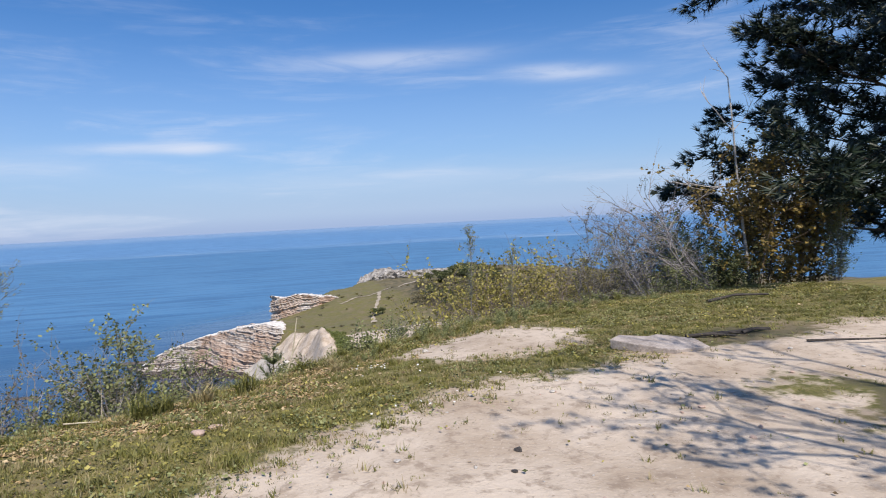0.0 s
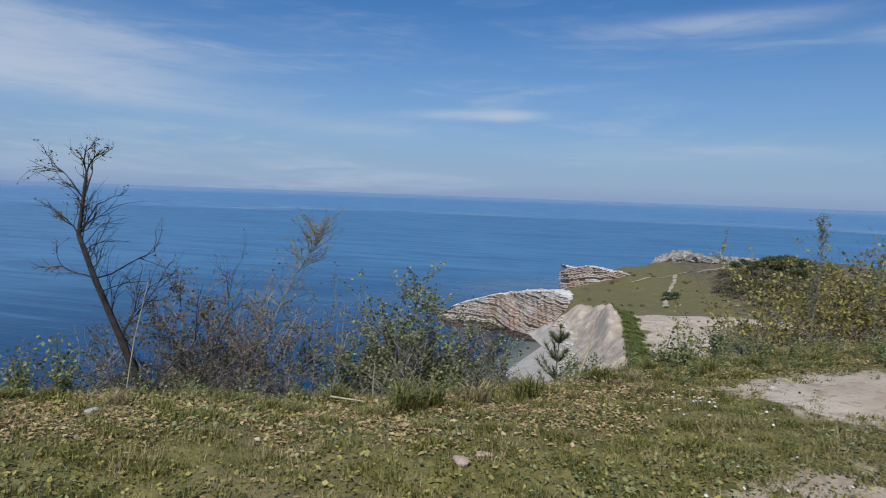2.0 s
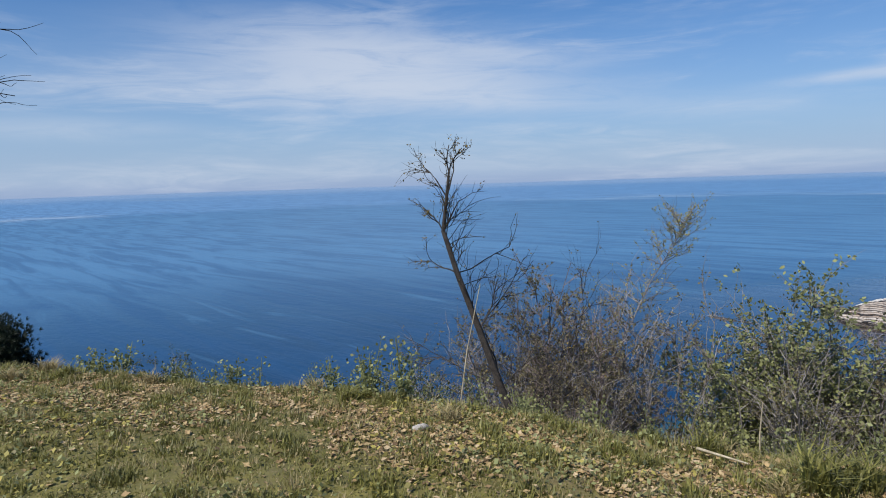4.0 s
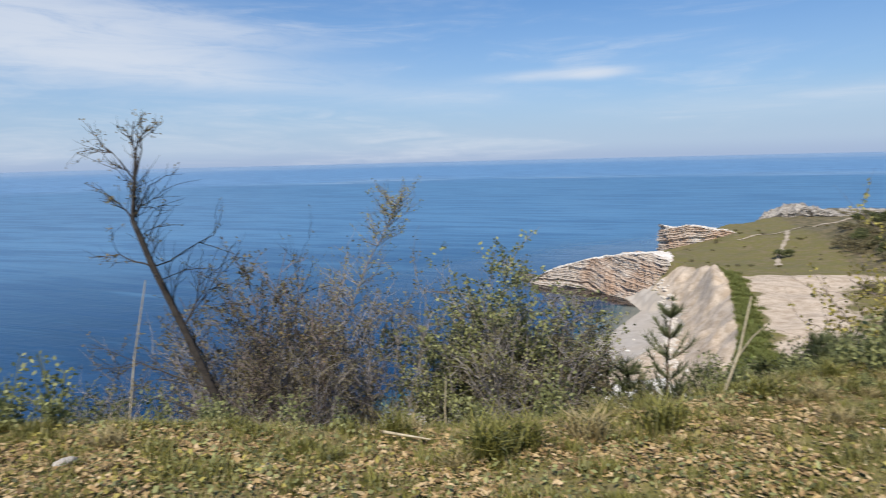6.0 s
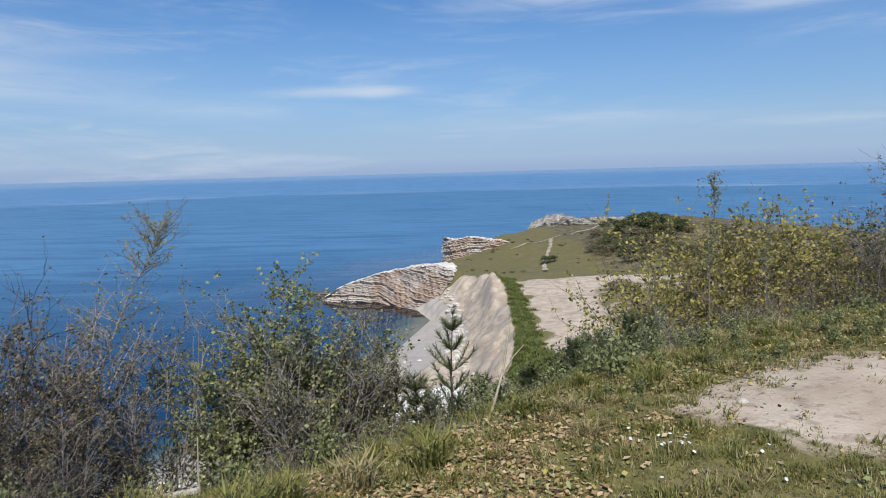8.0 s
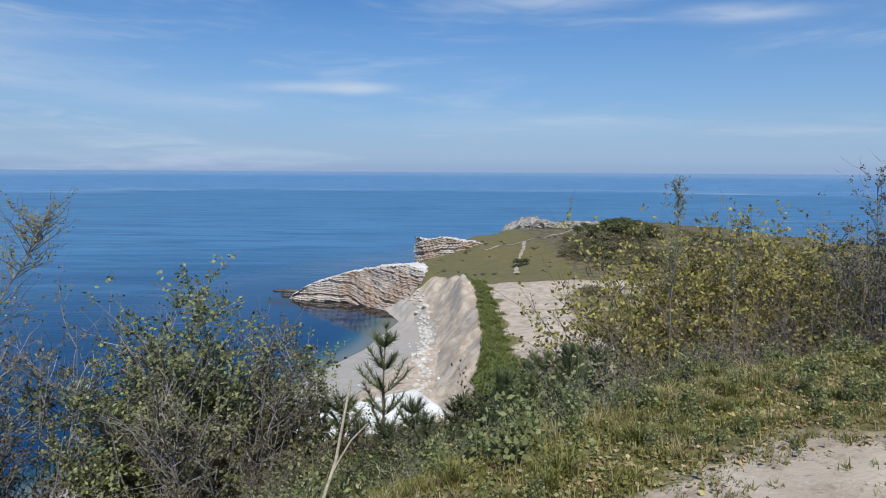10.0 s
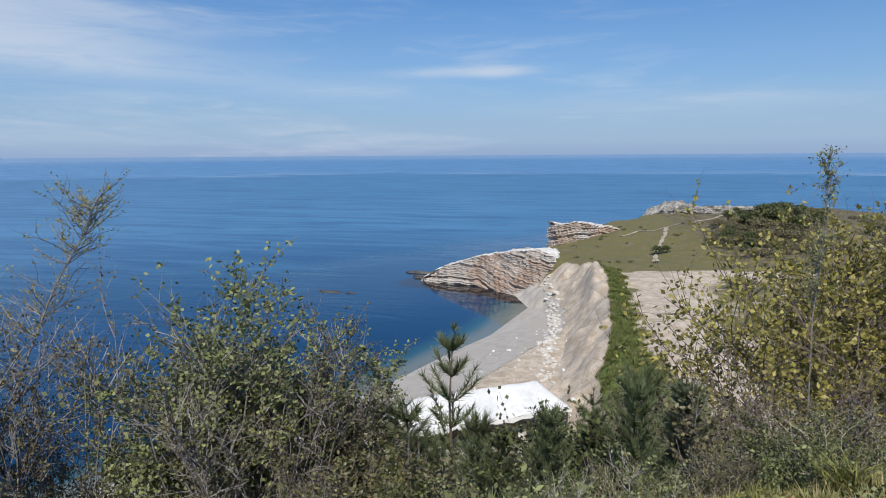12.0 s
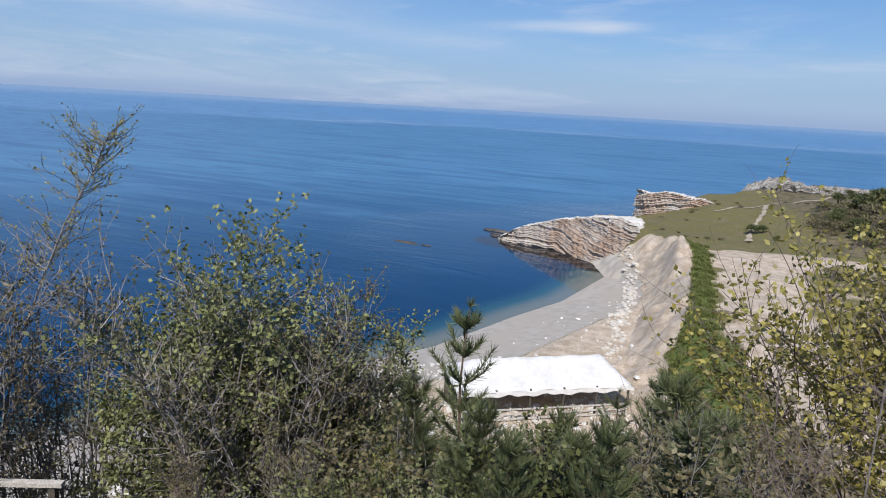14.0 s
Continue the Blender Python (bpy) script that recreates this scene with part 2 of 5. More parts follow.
def rock_material():
    """Layered limestone, cream to rusty pink."""
    m, gr, b = material("layered_rock", 0.9)
    co = gr.node("ShaderNodeTexCoord").outputs["Object"]
    at = gr.node("ShaderNodeAttribute", attribute_name="layer")
    lay = gr.node("ShaderNodeCombineXYZ")
    gr.link(at.outputs["Fac"], lay.inputs[2])
    bands = gr.noise(1.0, 3, 0.7, gr.scaled(lay.outputs[0], 1, 1, 2.2))
    n1, n2 = gr.noise(0.25, 5, 0.6, co), gr.noise(2.2, 6, 0.65, co)
    rust = gr.noise(0.11, 3, 0.5, co)
    c = gr.mix(gr.step(bands, 0.32, 0.66), (0.33, 0.245, 0.19), (0.66, 0.61, 0.55))
    c = gr.mix(gr.step(rust, 0.44, 0.62, 0, 0.65), c, (0.44, 0.27, 0.17))
    c = gr.mix(gr.step(n1, 0.5, 0.72, 0, 0.8), c, (0.60, 0.57, 0.53))
    c = gr.mix(gr.step(n2, 0.52, 0.7, 0, 0.75), c, (0.20, 0.155, 0.125))
    gr.link(c, b.inputs["Base Color"])
    bump(gr, b, gr.math("ADD", n2, bands), 0.7, 0.25)
    return m


ROCK = rock_material()
ROCK_TOP = plain("bleached_rock", (0.46, 0.43, 0.39), (0.74, 0.71, 0.67), 0.9, 0.9, 0.7, 0.2)
CRAG = plain("grey_crag", (0.09, 0.08, 0.068), (0.58, 0.54, 0.49), 0.9, 0.9, 0.8, 0.4)


def water_material():
    m, gr, b = material("sea_water", 0.06)
    co = gr.node("ShaderNodeTexCoord").outputs["Object"]
    at = gr.node("ShaderNodeAttribute", attribute_name="shallow").outputs["Fac"]
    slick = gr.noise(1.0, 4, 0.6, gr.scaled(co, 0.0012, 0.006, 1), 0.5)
    patch = gr.noise(0.05, 4, 0.6, co)
    c = gr.mix(gr.step(slick, 0.48, 0.66, 0, 0.35), (0.009, 0.050, 0.125), (0.02, 0.09, 0.2))
    c = gr.mix(gr.step(patch, 0.45, 0.65, 0, 0.3), c, (0.005, 0.03, 0.08))
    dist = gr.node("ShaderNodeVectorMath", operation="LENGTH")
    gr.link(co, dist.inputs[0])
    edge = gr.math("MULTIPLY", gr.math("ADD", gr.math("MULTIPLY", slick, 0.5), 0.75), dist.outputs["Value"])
    # lighter with distance, haze put into the water's colour
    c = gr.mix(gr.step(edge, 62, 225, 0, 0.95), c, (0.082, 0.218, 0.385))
    # horizon haze painted into the colour: paler water beyond a foam line far out
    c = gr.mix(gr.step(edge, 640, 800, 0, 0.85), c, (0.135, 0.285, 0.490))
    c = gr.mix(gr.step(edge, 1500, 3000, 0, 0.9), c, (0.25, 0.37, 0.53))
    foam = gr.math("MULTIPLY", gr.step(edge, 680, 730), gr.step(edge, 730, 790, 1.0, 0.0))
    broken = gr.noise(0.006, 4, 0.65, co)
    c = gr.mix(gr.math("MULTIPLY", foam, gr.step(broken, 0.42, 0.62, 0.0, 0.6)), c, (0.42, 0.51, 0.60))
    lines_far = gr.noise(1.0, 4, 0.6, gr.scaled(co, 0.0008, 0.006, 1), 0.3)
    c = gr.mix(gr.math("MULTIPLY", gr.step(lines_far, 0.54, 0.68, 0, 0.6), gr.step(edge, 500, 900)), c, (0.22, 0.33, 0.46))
    near_shore = gr.node("ShaderNodeAttribute", attribute_name="open_water").outputs["Fac"]
    c = gr.mix(gr.step(near_shore, 0.15, 0.95, 0.75, 0.0), c, (0.006, 0.036, 0.092))
    c = gr.mix(gr.step(at, 0.1, 0.75), c, (0.03, 0.10, 0.13))
    c = gr.mix(gr.step(at, 0.6, 1.0), c, (0.17, 0.19, 0.17))
    # brown reflection of the ledge, painted into the water along its foot
    mirrored = gr.node("ShaderNodeAttribute", attribute_name="ledge_reflection").outputs["Fac"]
    c = gr.mix(gr.step(gr.math("ADD", mirrored, gr.math("MULTIPLY", gr.math("SUBTRACT", patch, 0.5), 0.5)), 0.25, 0.7, 0, 0.92), c, (0.034, 0.025, 0.017))
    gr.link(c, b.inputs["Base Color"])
    b.inputs["IOR"].default_value = 1.33
    ruffled = gr.node("ShaderNodeAttribute", attribute_name="open_water").outputs["Fac"]
    gr.link(gr.step(ruffled, 0.1, 0.9, 0.06, 0.35), b.inputs["Roughness"])
    gr.link(gr.math("MULTIPLY", gr.step(ruffled, 0.1, 0.9, 0.5, 0.12), gr.step(edge, 150, 900, 1.0, 0.25)), b.inputs["Specular IOR Level"])
    w1 = gr.noise(1.0, 4, 0.6, gr.scaled(co, 0.35, 0.9, 1), 0.6)
    w2 = gr.noise(1.0, 3, 0.6, gr.scaled(co, 0.03, 0.14, 1), 0.8)
    w3 = gr.noise(1.0, 4, 0.6, gr.scaled(co, 0.02, 0.16, 1), 1.2)
    # light and dark of the ripples painted into the colour as streaks
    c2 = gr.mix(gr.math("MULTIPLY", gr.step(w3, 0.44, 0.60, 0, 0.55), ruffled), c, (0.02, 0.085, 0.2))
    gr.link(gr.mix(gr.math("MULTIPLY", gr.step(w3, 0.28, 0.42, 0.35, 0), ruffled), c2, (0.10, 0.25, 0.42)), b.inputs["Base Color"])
    calm = gr.node("ShaderNodeAttribute", attribute_name="open_water").outputs["Fac"]
    bump(gr, b, gr.math("MULTIPLY", gr.math("ADD", w1, gr.math("MULTIPLY", w2, 2.5)), calm), 0.28, 0.4)
    return m


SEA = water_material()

# ---- mesh helpers ----


def mesh_object(name, verts, faces, mat, parent=None, smooth=False):
    me = bpy.data.meshes.new(name)
    me.from_pydata(verts, [], faces)
    me.materials.append(mat)
    if smooth:
        me.polygons.foreach_set("use_smooth", [True] * len(me.polygons))
    me.update()
    ob = new(name, me)
    if parent:
        ob.parent = parent
    return ob


def part(name, shape, mat, parent, label="", smooth=False):
    ob = mesh_object(name, shape[0], shape[1], mat, parent, smooth)
    return tagged(ob, label)


def inside(X, Y, poly):
    r = np.zeros(X.shape, bool)
    n = len(poly)
    for i in range(n):
        (x0, y0), (x1, y1) = poly[i], poly[(i + 1) % n]
        if y0 == y1:
            continue
        r ^= ((y0 > Y) != (y1 > Y)) & (X < (x1 - x0) * (Y - y0) / (y1 - y0) + x0)
    return r


def away(X, Y, line):
    d = np.full(X.shape, 1e9)
    for (x0, y0), (x1, y1) in zip(line[:-1], line[1:]):
        dx, dy = x1 - x0, y1 - y0
        t = np.clip(((X - x0) * dx + (Y - y0) * dy) / (dx * dx + dy * dy + 1e-9), 0, 1)
        d = np.minimum(d, np.hypot(X - x0 - t * dx, Y - y0 - t * dy))
    return d


def outside(X, Y, poly):
    """Signed distance to a closed outline: positive outside it."""
    d = away(X, Y, list(poly) + [poly[0]])
    return np.where(inside(X, Y, poly), -d, d)


def waves(X, Y, size, seed):
    """Smooth noise of about -1 to 1 with features of that size."""
    r = np.random.RandomState(seed)
    out = np.zeros(np.shape(X))
    for k in range(7):
        a, f, p = r.uniform(0, 6.28), r.uniform(0.6, 2.2) * 6.28 / size / 1.4, r.uniform(0, 6.28)
        out = out + np.sin((np.cos(a) * X + np.sin(a) * Y) * f + p + 1.3 * np.sin((np.sin(a) * X - np.cos(a) * Y) * f * 0.7 + p))
    return out / 4.5


def ease(v, lo, hi):
    t = np.clip((v - lo) / (hi - lo), 0, 1)
    return t * t * (3 - 2 * t)


# ---- land and sea ----
SEA_Z = -22.0
EDGE = [(-300, -190), (-60, -30), (-20, -4), (-7, 2.5), (-5.0, 3.55), (-4.2, 4.05), (-3.1, 4.45), (-1.5, 4.9), (-0.2, 5.7), (0.8, 6.6), (2.2, 7.8), (3.4, 8.5), (5.5, 9.2), (9, 9.6), (14, 9), (25, 5), (60, -10), (300, -120)]
PLATEAU = EDGE + [(4900, -2200), (4900, -4900), (-4900, -4900), (-4900, -3000)]
SHORE = [(-330, -150), (-75, -20), (-50, 10), (-36, 32), (-25, 50), (-17.9, 61), (-16, 66), (-13, 74), (-9.1, 82.7), (-5.6, 98), (-8.3, 105.6), (-16, 112), (-26, 115), (-24, 121), (-12, 127), (-8, 133), (-8, 142), (2, 153), (14, 165), (20, 182), (34, 198), (60, 196), (80, 175), (95, 140), (120, 90), (180, 30), (330, -60)]
COAST = SHORE + [(4900, -1700), (4900, -4900), (-4900, -4900), (-4900, -2600)]
CREST = [(7.5, 30), (7.4, 38), (7.2, 44), (6.3, 50), (5.0, 57), (5.1, 69), (5.5, 86.7), (3.8, 95), (0.5, 102)]
UPLAND = CREST + [(-3.2, 110), (-4.5, 118), (-6, 126), (-4, 134), (2, 144), (14, 158), (24, 178), (36, 192), (58, 190), (74, 172), (88, 138), (112, 88), (170, 25), (318, -72), (4900, -1800), (4900, -4900), (0, -4900)]


def land(X, Y):
    dp = outside(X, Y, PLATEAU)
    top = 0.03 * waves(X, Y, 3.0, 3) * (np.abs(X) < 60) - 0.16 * ease(dp, -1.6, 0.2)
    far = np.clip(dp, 0, None)
    bluff = top - 0.78 * far * (1 - 0.45 * np.exp(-far / 1.2)) + 0.35 * waves(X, Y, 5.0, 5) * ease(far, 0.5, 6)
    ds = -outside(X, Y, COAST)
    beach = SEA_Z + np.where(ds > 0, np.minimum(0.23 * ds, 2.3 + 0.03 * ds), np.maximum(0.2 * ds, -7.0))
    du = outside(X, Y, UPLAND) + (0.45 * waves(X, Y, 4.0, 27) + 0.10 * waves(X, Y, 1.7, 28)) * (Y > 30) * (Y < 108)
    low = -14.5 + 0.02 * np.clip(X - 8, 0, 60)
    head = -16.1 + 0.9 * ease(X, 2, 26) + 0.03 * np.clip(X + 4, 0, 60) + 0.012 * np.clip(Y - 120, 0, 60)
    far_head = -18.3 + 0.29 * np.clip(X + 4, 0, 13) + 0.02 * np.clip(X - 9, 0, 50)
    head = head + (far_head - head) * ease(Y, 118, 131)
    up = low + (head - low) * ease(Y, 88, 112)
    up = up + 4.6 * np.exp(-(((X - 38) / 15) ** 2) - ((Y - 121) / 18) ** 2)
    up = up + 2.3 * np.exp(-(((X - 3.6) / 1.15) ** 2) - ((Y - 87) / 7.0) ** 2) + 0.25 * waves(X, Y, 9.0, 8)
    slope = up - 1.0 * np.clip(du, 0, None) + (0.24 * waves(X, Y, 3.5, 9) + 0.03 * waves(X, Y, 1.9, 19)) * ease(du, -0.6, 1.0)
    below = np.maximum(beach, slope)
    k = 1.2
    h = np.clip(0.5 + 0.5 * (bluff - below) / k, 0, 1)
    blend = below * (1 - h) + bluff * h + k * h * (1 - h)
    return np.where(dp < 0, top, blend)


def height(x, y):
    return float(land(np.array([float(x)]), np.array([float(y)]))[0])


def lines(*runs):
    """Grid lines from runs of (start, end, step)."""
    out = []
    for a, b, s in runs:
        out += list(np.arange(a, b - s * 0.5, s))
    return np.array(out)


gx = np.concatenate(([-4900, -1500, -500, -300, -200, -150, -120], lines((-100, -40, 4), (-40, -10, 0.9), (-10, -6, 0.3), (-6, 8, 0.11), (8, 14, 0.3), (14, 70, 0.9), (70, 140, 5)), [140, 180, 250, 330, 500, 1500, 4900]))
gy = np.concatenate(([-4900, -1500, -500, -200, -100, -50, -25], lines((-14, -3, 0.7), (-3, 9.5, 0.11), (9.5, 20, 0.35), (20, 110, 0.75), (110, 210, 1.2)), [210, 230, 260, 320, 500, 1500, 4900]))
GX, GY = np.meshgrid(gx, gy)
GZ = land(GX, GY)
nx, ny = len(gx), len(gy)
verts = np.stack((GX.ravel(), GY.ravel(), GZ.ravel()), 1)
idx = np.arange(nx * ny).reshape(ny, nx)
faces = np.stack((idx[:-1, :-1].ravel(), idx[:-1, 1:].ravel(), idx[1:, 1:].ravel(), idx[1:, :-1].ravel()), 1)
ground = mesh_object("ground", verts.tolist(), faces.tolist(), GROUND, smooth=True)
tagged(ground, "clifftop turf, bare earth, bluff and pebble beach", "ground", kind="structure")

BARE = [(-2.2, 1.3), (-0.7, 2.5), (0.0, 3.05), (1.0, 3.9), (2.0, 4.35), (3.2, 4.5), (4.4, 5.15), (5.6, 5.7), (7.2, 5.5), (11, 4.4), (12, -2), (8, -8), (-3, -8)]
BARE_SMALL = [(1.2, 6.0), (1.95, 6.55), (2.7, 6.9), (3.3, 6.85), (4.0, 6.2), (3.5, 5.2), (2.4, 4.95), (1.7, 5.2)]
ROAD = [(9.4, 44), (7.6, 56), (7.4, 69), (7.4, 90), (13, 91.8), (30, 89.5), (46, 87), (46, 85), (28, 86), (17, 84), (15, 68), (15, 50), (14, 40)]
TERRACE = [(4, 36), (8, 60), (9, 88), (60, 84), (60, 34), (30, 26)]
d_plateau, d_coast, d_up = outside(GX, GY, PLATEAU), -outside(GX, GY, COAST), outside(GX, GY, UPLAND)
soil = np.maximum(1 - ease(outside(GX, GY, BARE), -1.0, 0.7), 0.95 * (1 - ease(outside(GX, GY, BARE_SMALL), -0.5, 0.5)))
soil = np.maximum(soil, 0.85 * (1 - ease(outside(GX, GY, ROAD) + 1.2 * waves(GX, GY, 6.0, 29), -1.0, 1.4)))
dry_patch = 0.36 + 0.3 * waves(GX * 0.3, GY, 6.0, 4) + 0.12 * waves(GX * 0.5, GY, 2.5, 24)
soil = np.maximum(soil, np.clip(dry_patch, 0, 0.8) * (1 - ease(outside(GX, GY, TERRACE), -2.0, 2.0)))
soil = np.where(GY < -8, 0.3, soil)
sand = (1 - ease(GZ, -19.6, -18.6)) * (GY < 106)
bank = ease(d_up, -0.3, 0.5) * (GY > 40) * (GY < 104) * (d_plateau > 25) * ease(GZ, -19.9, -19.3)
sand = sand * (1 - bank)
soil = np.maximum(soil, bank)
sand = np.maximum(sand, (GZ < SEA_Z + 1.2) * 1.0)
scrub = ease(d_plateau, 0.1, 1.2) * (GZ > -19.5) * (1 - ease(GY, 45, 60)) + ease(GX, 15, 28) * (GY > 93)
scrub = np.maximum(scrub, 0.45 * (GY > 40))
rim = d_up + 0.5 * waves(GX, GY, 4.0, 27)
lush = 0.9 * ease(rim + 0.6 * waves(GX, GY, 1.6, 41), -2.2, -1.3) * (1 - ease(rim - 2.6 * (1 - ease(GY, 50, 64)), -0.5, 0.3)) * (GY > 36) * (1 - ease(GY, 88, 98))
scrub, soil = scrub * (1 - lush), soil * (1 - lush)
ash_and_shade = np.exp(-(((GX - 5.5) / 1.3) ** 2) - ((GY - 5.0) / 0.6) ** 2)
# dappled tree shade painted as dark mottling, put in the scrub mask
dapple_shade = np.clip(0.56 + 0.32 * waves(GX, GY, 0.8, 44), 0, 0.72) * np.exp(-(((GX - 4.6) / 1.5) ** 2) - ((GY - 2.6) / 1.3) ** 2)
ash_and_shade = np.maximum(ash_and_shade, dapple_shade)
soil, scrub = soil * (1 - ash_and_shade), np.maximum(scrub, ash_and_shade)
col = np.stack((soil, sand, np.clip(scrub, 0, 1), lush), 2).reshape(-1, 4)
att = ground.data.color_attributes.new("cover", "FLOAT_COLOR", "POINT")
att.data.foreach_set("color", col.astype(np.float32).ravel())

wx = np.concatenate(([-4900, -2500, -1000, -400, -200, -120], lines((-90, 30, 2.0)), [30, 60, 120, 250, 600, 1500, 4900]))
wy = np.concatenate(([-4900, -2000, -600, -200, -80], lines((-40, 150, 2.0)), [150, 190, 250, 400, 800, 1800, 3200, 4900]))
WX, WY = np.meshgrid(wx, wy)
idx = np.arange(WX.size).reshape(WX.shape)
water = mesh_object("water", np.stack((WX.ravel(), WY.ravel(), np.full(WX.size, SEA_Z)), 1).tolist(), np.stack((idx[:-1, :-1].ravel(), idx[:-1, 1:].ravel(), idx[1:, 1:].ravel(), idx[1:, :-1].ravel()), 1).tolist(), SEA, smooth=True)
tagged(water, "calm blue sea with faint ripples", "sea", kind="structure")
out_sea = outside(WX, WY, COAST)
near_beach = 1 - ease(out_sea, 0.0, 8.5)
near_beach = np.where((WY > 100) | (out_sea < 0), np.where(out_sea < 0, 1.0, 0.0), near_beach)
# water's edge under the ledge, where its painted reflection lies
LEDGE_FOOT = [(-26.5, 113), (-16, 110), (-10, 107), (-7, 104)]
ledge_reflection = 1 - ease(away(WX, WY, LEDGE_FOOT), 1.0, 6.5)
water.data.attributes.new("ledge_reflection", "FLOAT", "POINT").data.foreach_set("value", ledge_reflection.astype(np.float32).ravel())
open_water = 0.06 + 0.94 * ease(out_sea, 6.0, 45.0)
water.data.attributes.new("open_water", "FLOAT", "POINT").data.foreach_set("value", open_water.astype(np.float32).ravel())
water.data.attributes.new("shallow", "FLOAT", "POINT").data.foreach_set("value", near_beach.astype(np.float32).ravel())

# ---- headland rocks ----


def strata_rock(name, outline, top, inset, bend, label, seed, base=-24.0, count=340, rows=88, thick=0.34, crag=0.35, face=ROCK, cap=ROCK_TOP):
    """A layered rock mass: a closed plan outline, a height function for its top, thin beds that stick out by turns."""
    r = np.random.RandomState(seed)
    pts = np.array(outline + [outline[0]], float)
    run = np.concatenate(([0], np.cumsum(np.hypot(*np.diff(pts, axis=0).T))))
    u = np.linspace(0, run[-1], count, endpoint=False)
    px, py = np.interp(u, run, pts[:, 0]), np.interp(u, run, pts[:, 1])
    cx, cy = px.mean(), py.mean()
    tx, ty = np.roll(px, -3) - np.roll(px, 3), np.roll(py, -3) - np.roll(py, 3)
    ln = np.hypot(tx, ty)
    ox, oy = ty / ln, -tx / ln
    flip = np.sign(np.mean(ox * (px - cx) + oy * (py - cy)))
    ox, oy = ox * flip, oy * flip
    out = r.uniform(-0.3, 0.42, 400)

    def crest(x, y):
        return top(x, y) + crag * (0.6 * waves(x, y, 4.0, seed + 7) + 0.5 * np.abs(waves(x, y, 1.8, seed + 8)) + 0.3 * waves(x, y, 0.8, seed + 12))

    zt = crest(px, py)
    vs, layer = [], []
    for k in range(rows):
        v = k / (rows - 1)
        z = base + (zt - base) * v
        s = z + bend(px, py) + 0.22 * waves(px, py, 5.0, seed + 9) + 0.10 * waves(px, z, 1.7, seed + 10)
        li = np.floor(s / thick).astype(int) % 400
        fr = s / thick - np.floor(s / thick)
        broken = 0.5 + 0.5 * waves(px + 3.1 * li, py, 2.6, seed + 1)
        push = out[li] * (0.4 + 0.8 * broken) - 0.50 * (fr < 0.28) * (0.25 + 0.9 * broken) + 0.5 * waves(px, z * 0.7, 6.0, seed + 2)
        push = push + 0.22 * waves(px + 0.4 * z, py, 1.1, seed + 5)
        q = -inset * max(0.0, v - 0.1) + push
        for x, y, zz, s1 in zip(px + ox * q, py + oy * q, z, s):
            vs.append((float(x), float(y), float(zz)))
            layer.append(float(s1))
    rings = 26
    for k in range(1, rings + 1):
        f = k / rings
        lx, ly = px - ox * inset * 0.9, py - oy * inset * 0.9
        x, y = lx + (cx - lx) * f, ly + (cy - ly) * f
        for p in zip(x, y, crest(x, y) + 0.12 * waves(x, y, 0.7, seed + 4)):
            vs.append(tuple(map(float, p)))
            layer.append(float(p[2]))
    total = rows + rings
    root = new(name)
    cuts = [0, rows // 2, rows * 2 // 3, rows * 5 // 6, rows - 1, total - 1]
    for n, (k0, k1) in enumerate(zip(cuts[:-1], cuts[1:])):
        fs = [(k * count + i, k * count + (i + 1) % count, (k + 1) * count + (i + 1) % count, (k + 1) * count + i) for k in range(k1 - k0) for i in range(count)]
        cut = slice(k0 * count, (k1 + 1) * count)
        ob = part("rock_bed" if n < 4 else "rock_top", (vs[cut], fs), face if n < 4 else cap, root)
        ob.data.attributes.new("layer", "FLOAT", "POINT").data.foreach_set("value", np.array(layer[cut], np.float32))
    return tagged(root, label, "rock")


LEDGE = [(-28.5, 114.5), (-24, 112.6), (-16, 111.2), (-11, 108), (-7, 105), (-2, 103.2), (0.5, 105), (-0.5, 112), (-3, 120), (-10, 124), (-20, 122), (-27, 118)]


def ledge_top(x, y):
    """The ledge rises from the sea's edge and its top falls gently away from the cove."""
    lip = np.interp(x, (-28, -26, -22, -15.5, -10, -4, 0), (-22.4, -21.2, -18.9, -16.6, -15.1, -14.2, -14.0))
    front = np.interp(x, (-28, -16, -7, 0), (114, 111, 105, 104))
    return lip - 0.13 * np.clip(y - front, 0, 14) - 2.6 * ease(x, -6, 1) * (1 - ease(y, 106, 111))


def ledge_beds(x, y):
    """Beds arched over the seaward end, sweeping down and levelling out towards the beach."""
    return -2.4 * np.exp(-(((x + 17) / 6.5) ** 2)) - 0.22 * np.clip(-x - 17, 0, None) + 0.9 * ease(x, -8, -2)


strata_rock("rock_ledge", LEDGE, ledge_top, 2.0, ledge_beds, "pale layered limestone ledge sloping into the sea", 11, count=420, rows=130, thick=0.27, crag=0.3)
BLOCK = [(-5.0, 138), (-3.0, 134.8), (4, 134.6), (12, 137), (18, 141), (14, 149), (2, 150), (-3.5, 145)]
strata_rock("rock_outcrop", BLOCK, lambda x, y: -13.3 + 0.25 * np.sin(x * 0.9) - 2.3 * ease(x, 4, 14) - 0.12 * np.clip(y - 136, 0, 14), 0.4, lambda x, y: 0.02 * (x - 4) ** 2, "cream and rust layered limestone outcrop", 21, thick=0.36, crag=0.4, rows=110)
PEAK = [(16, 172), (24, 168), (36, 170), (48, 176), (52, 184), (40, 190), (26, 188), (18, 180)]
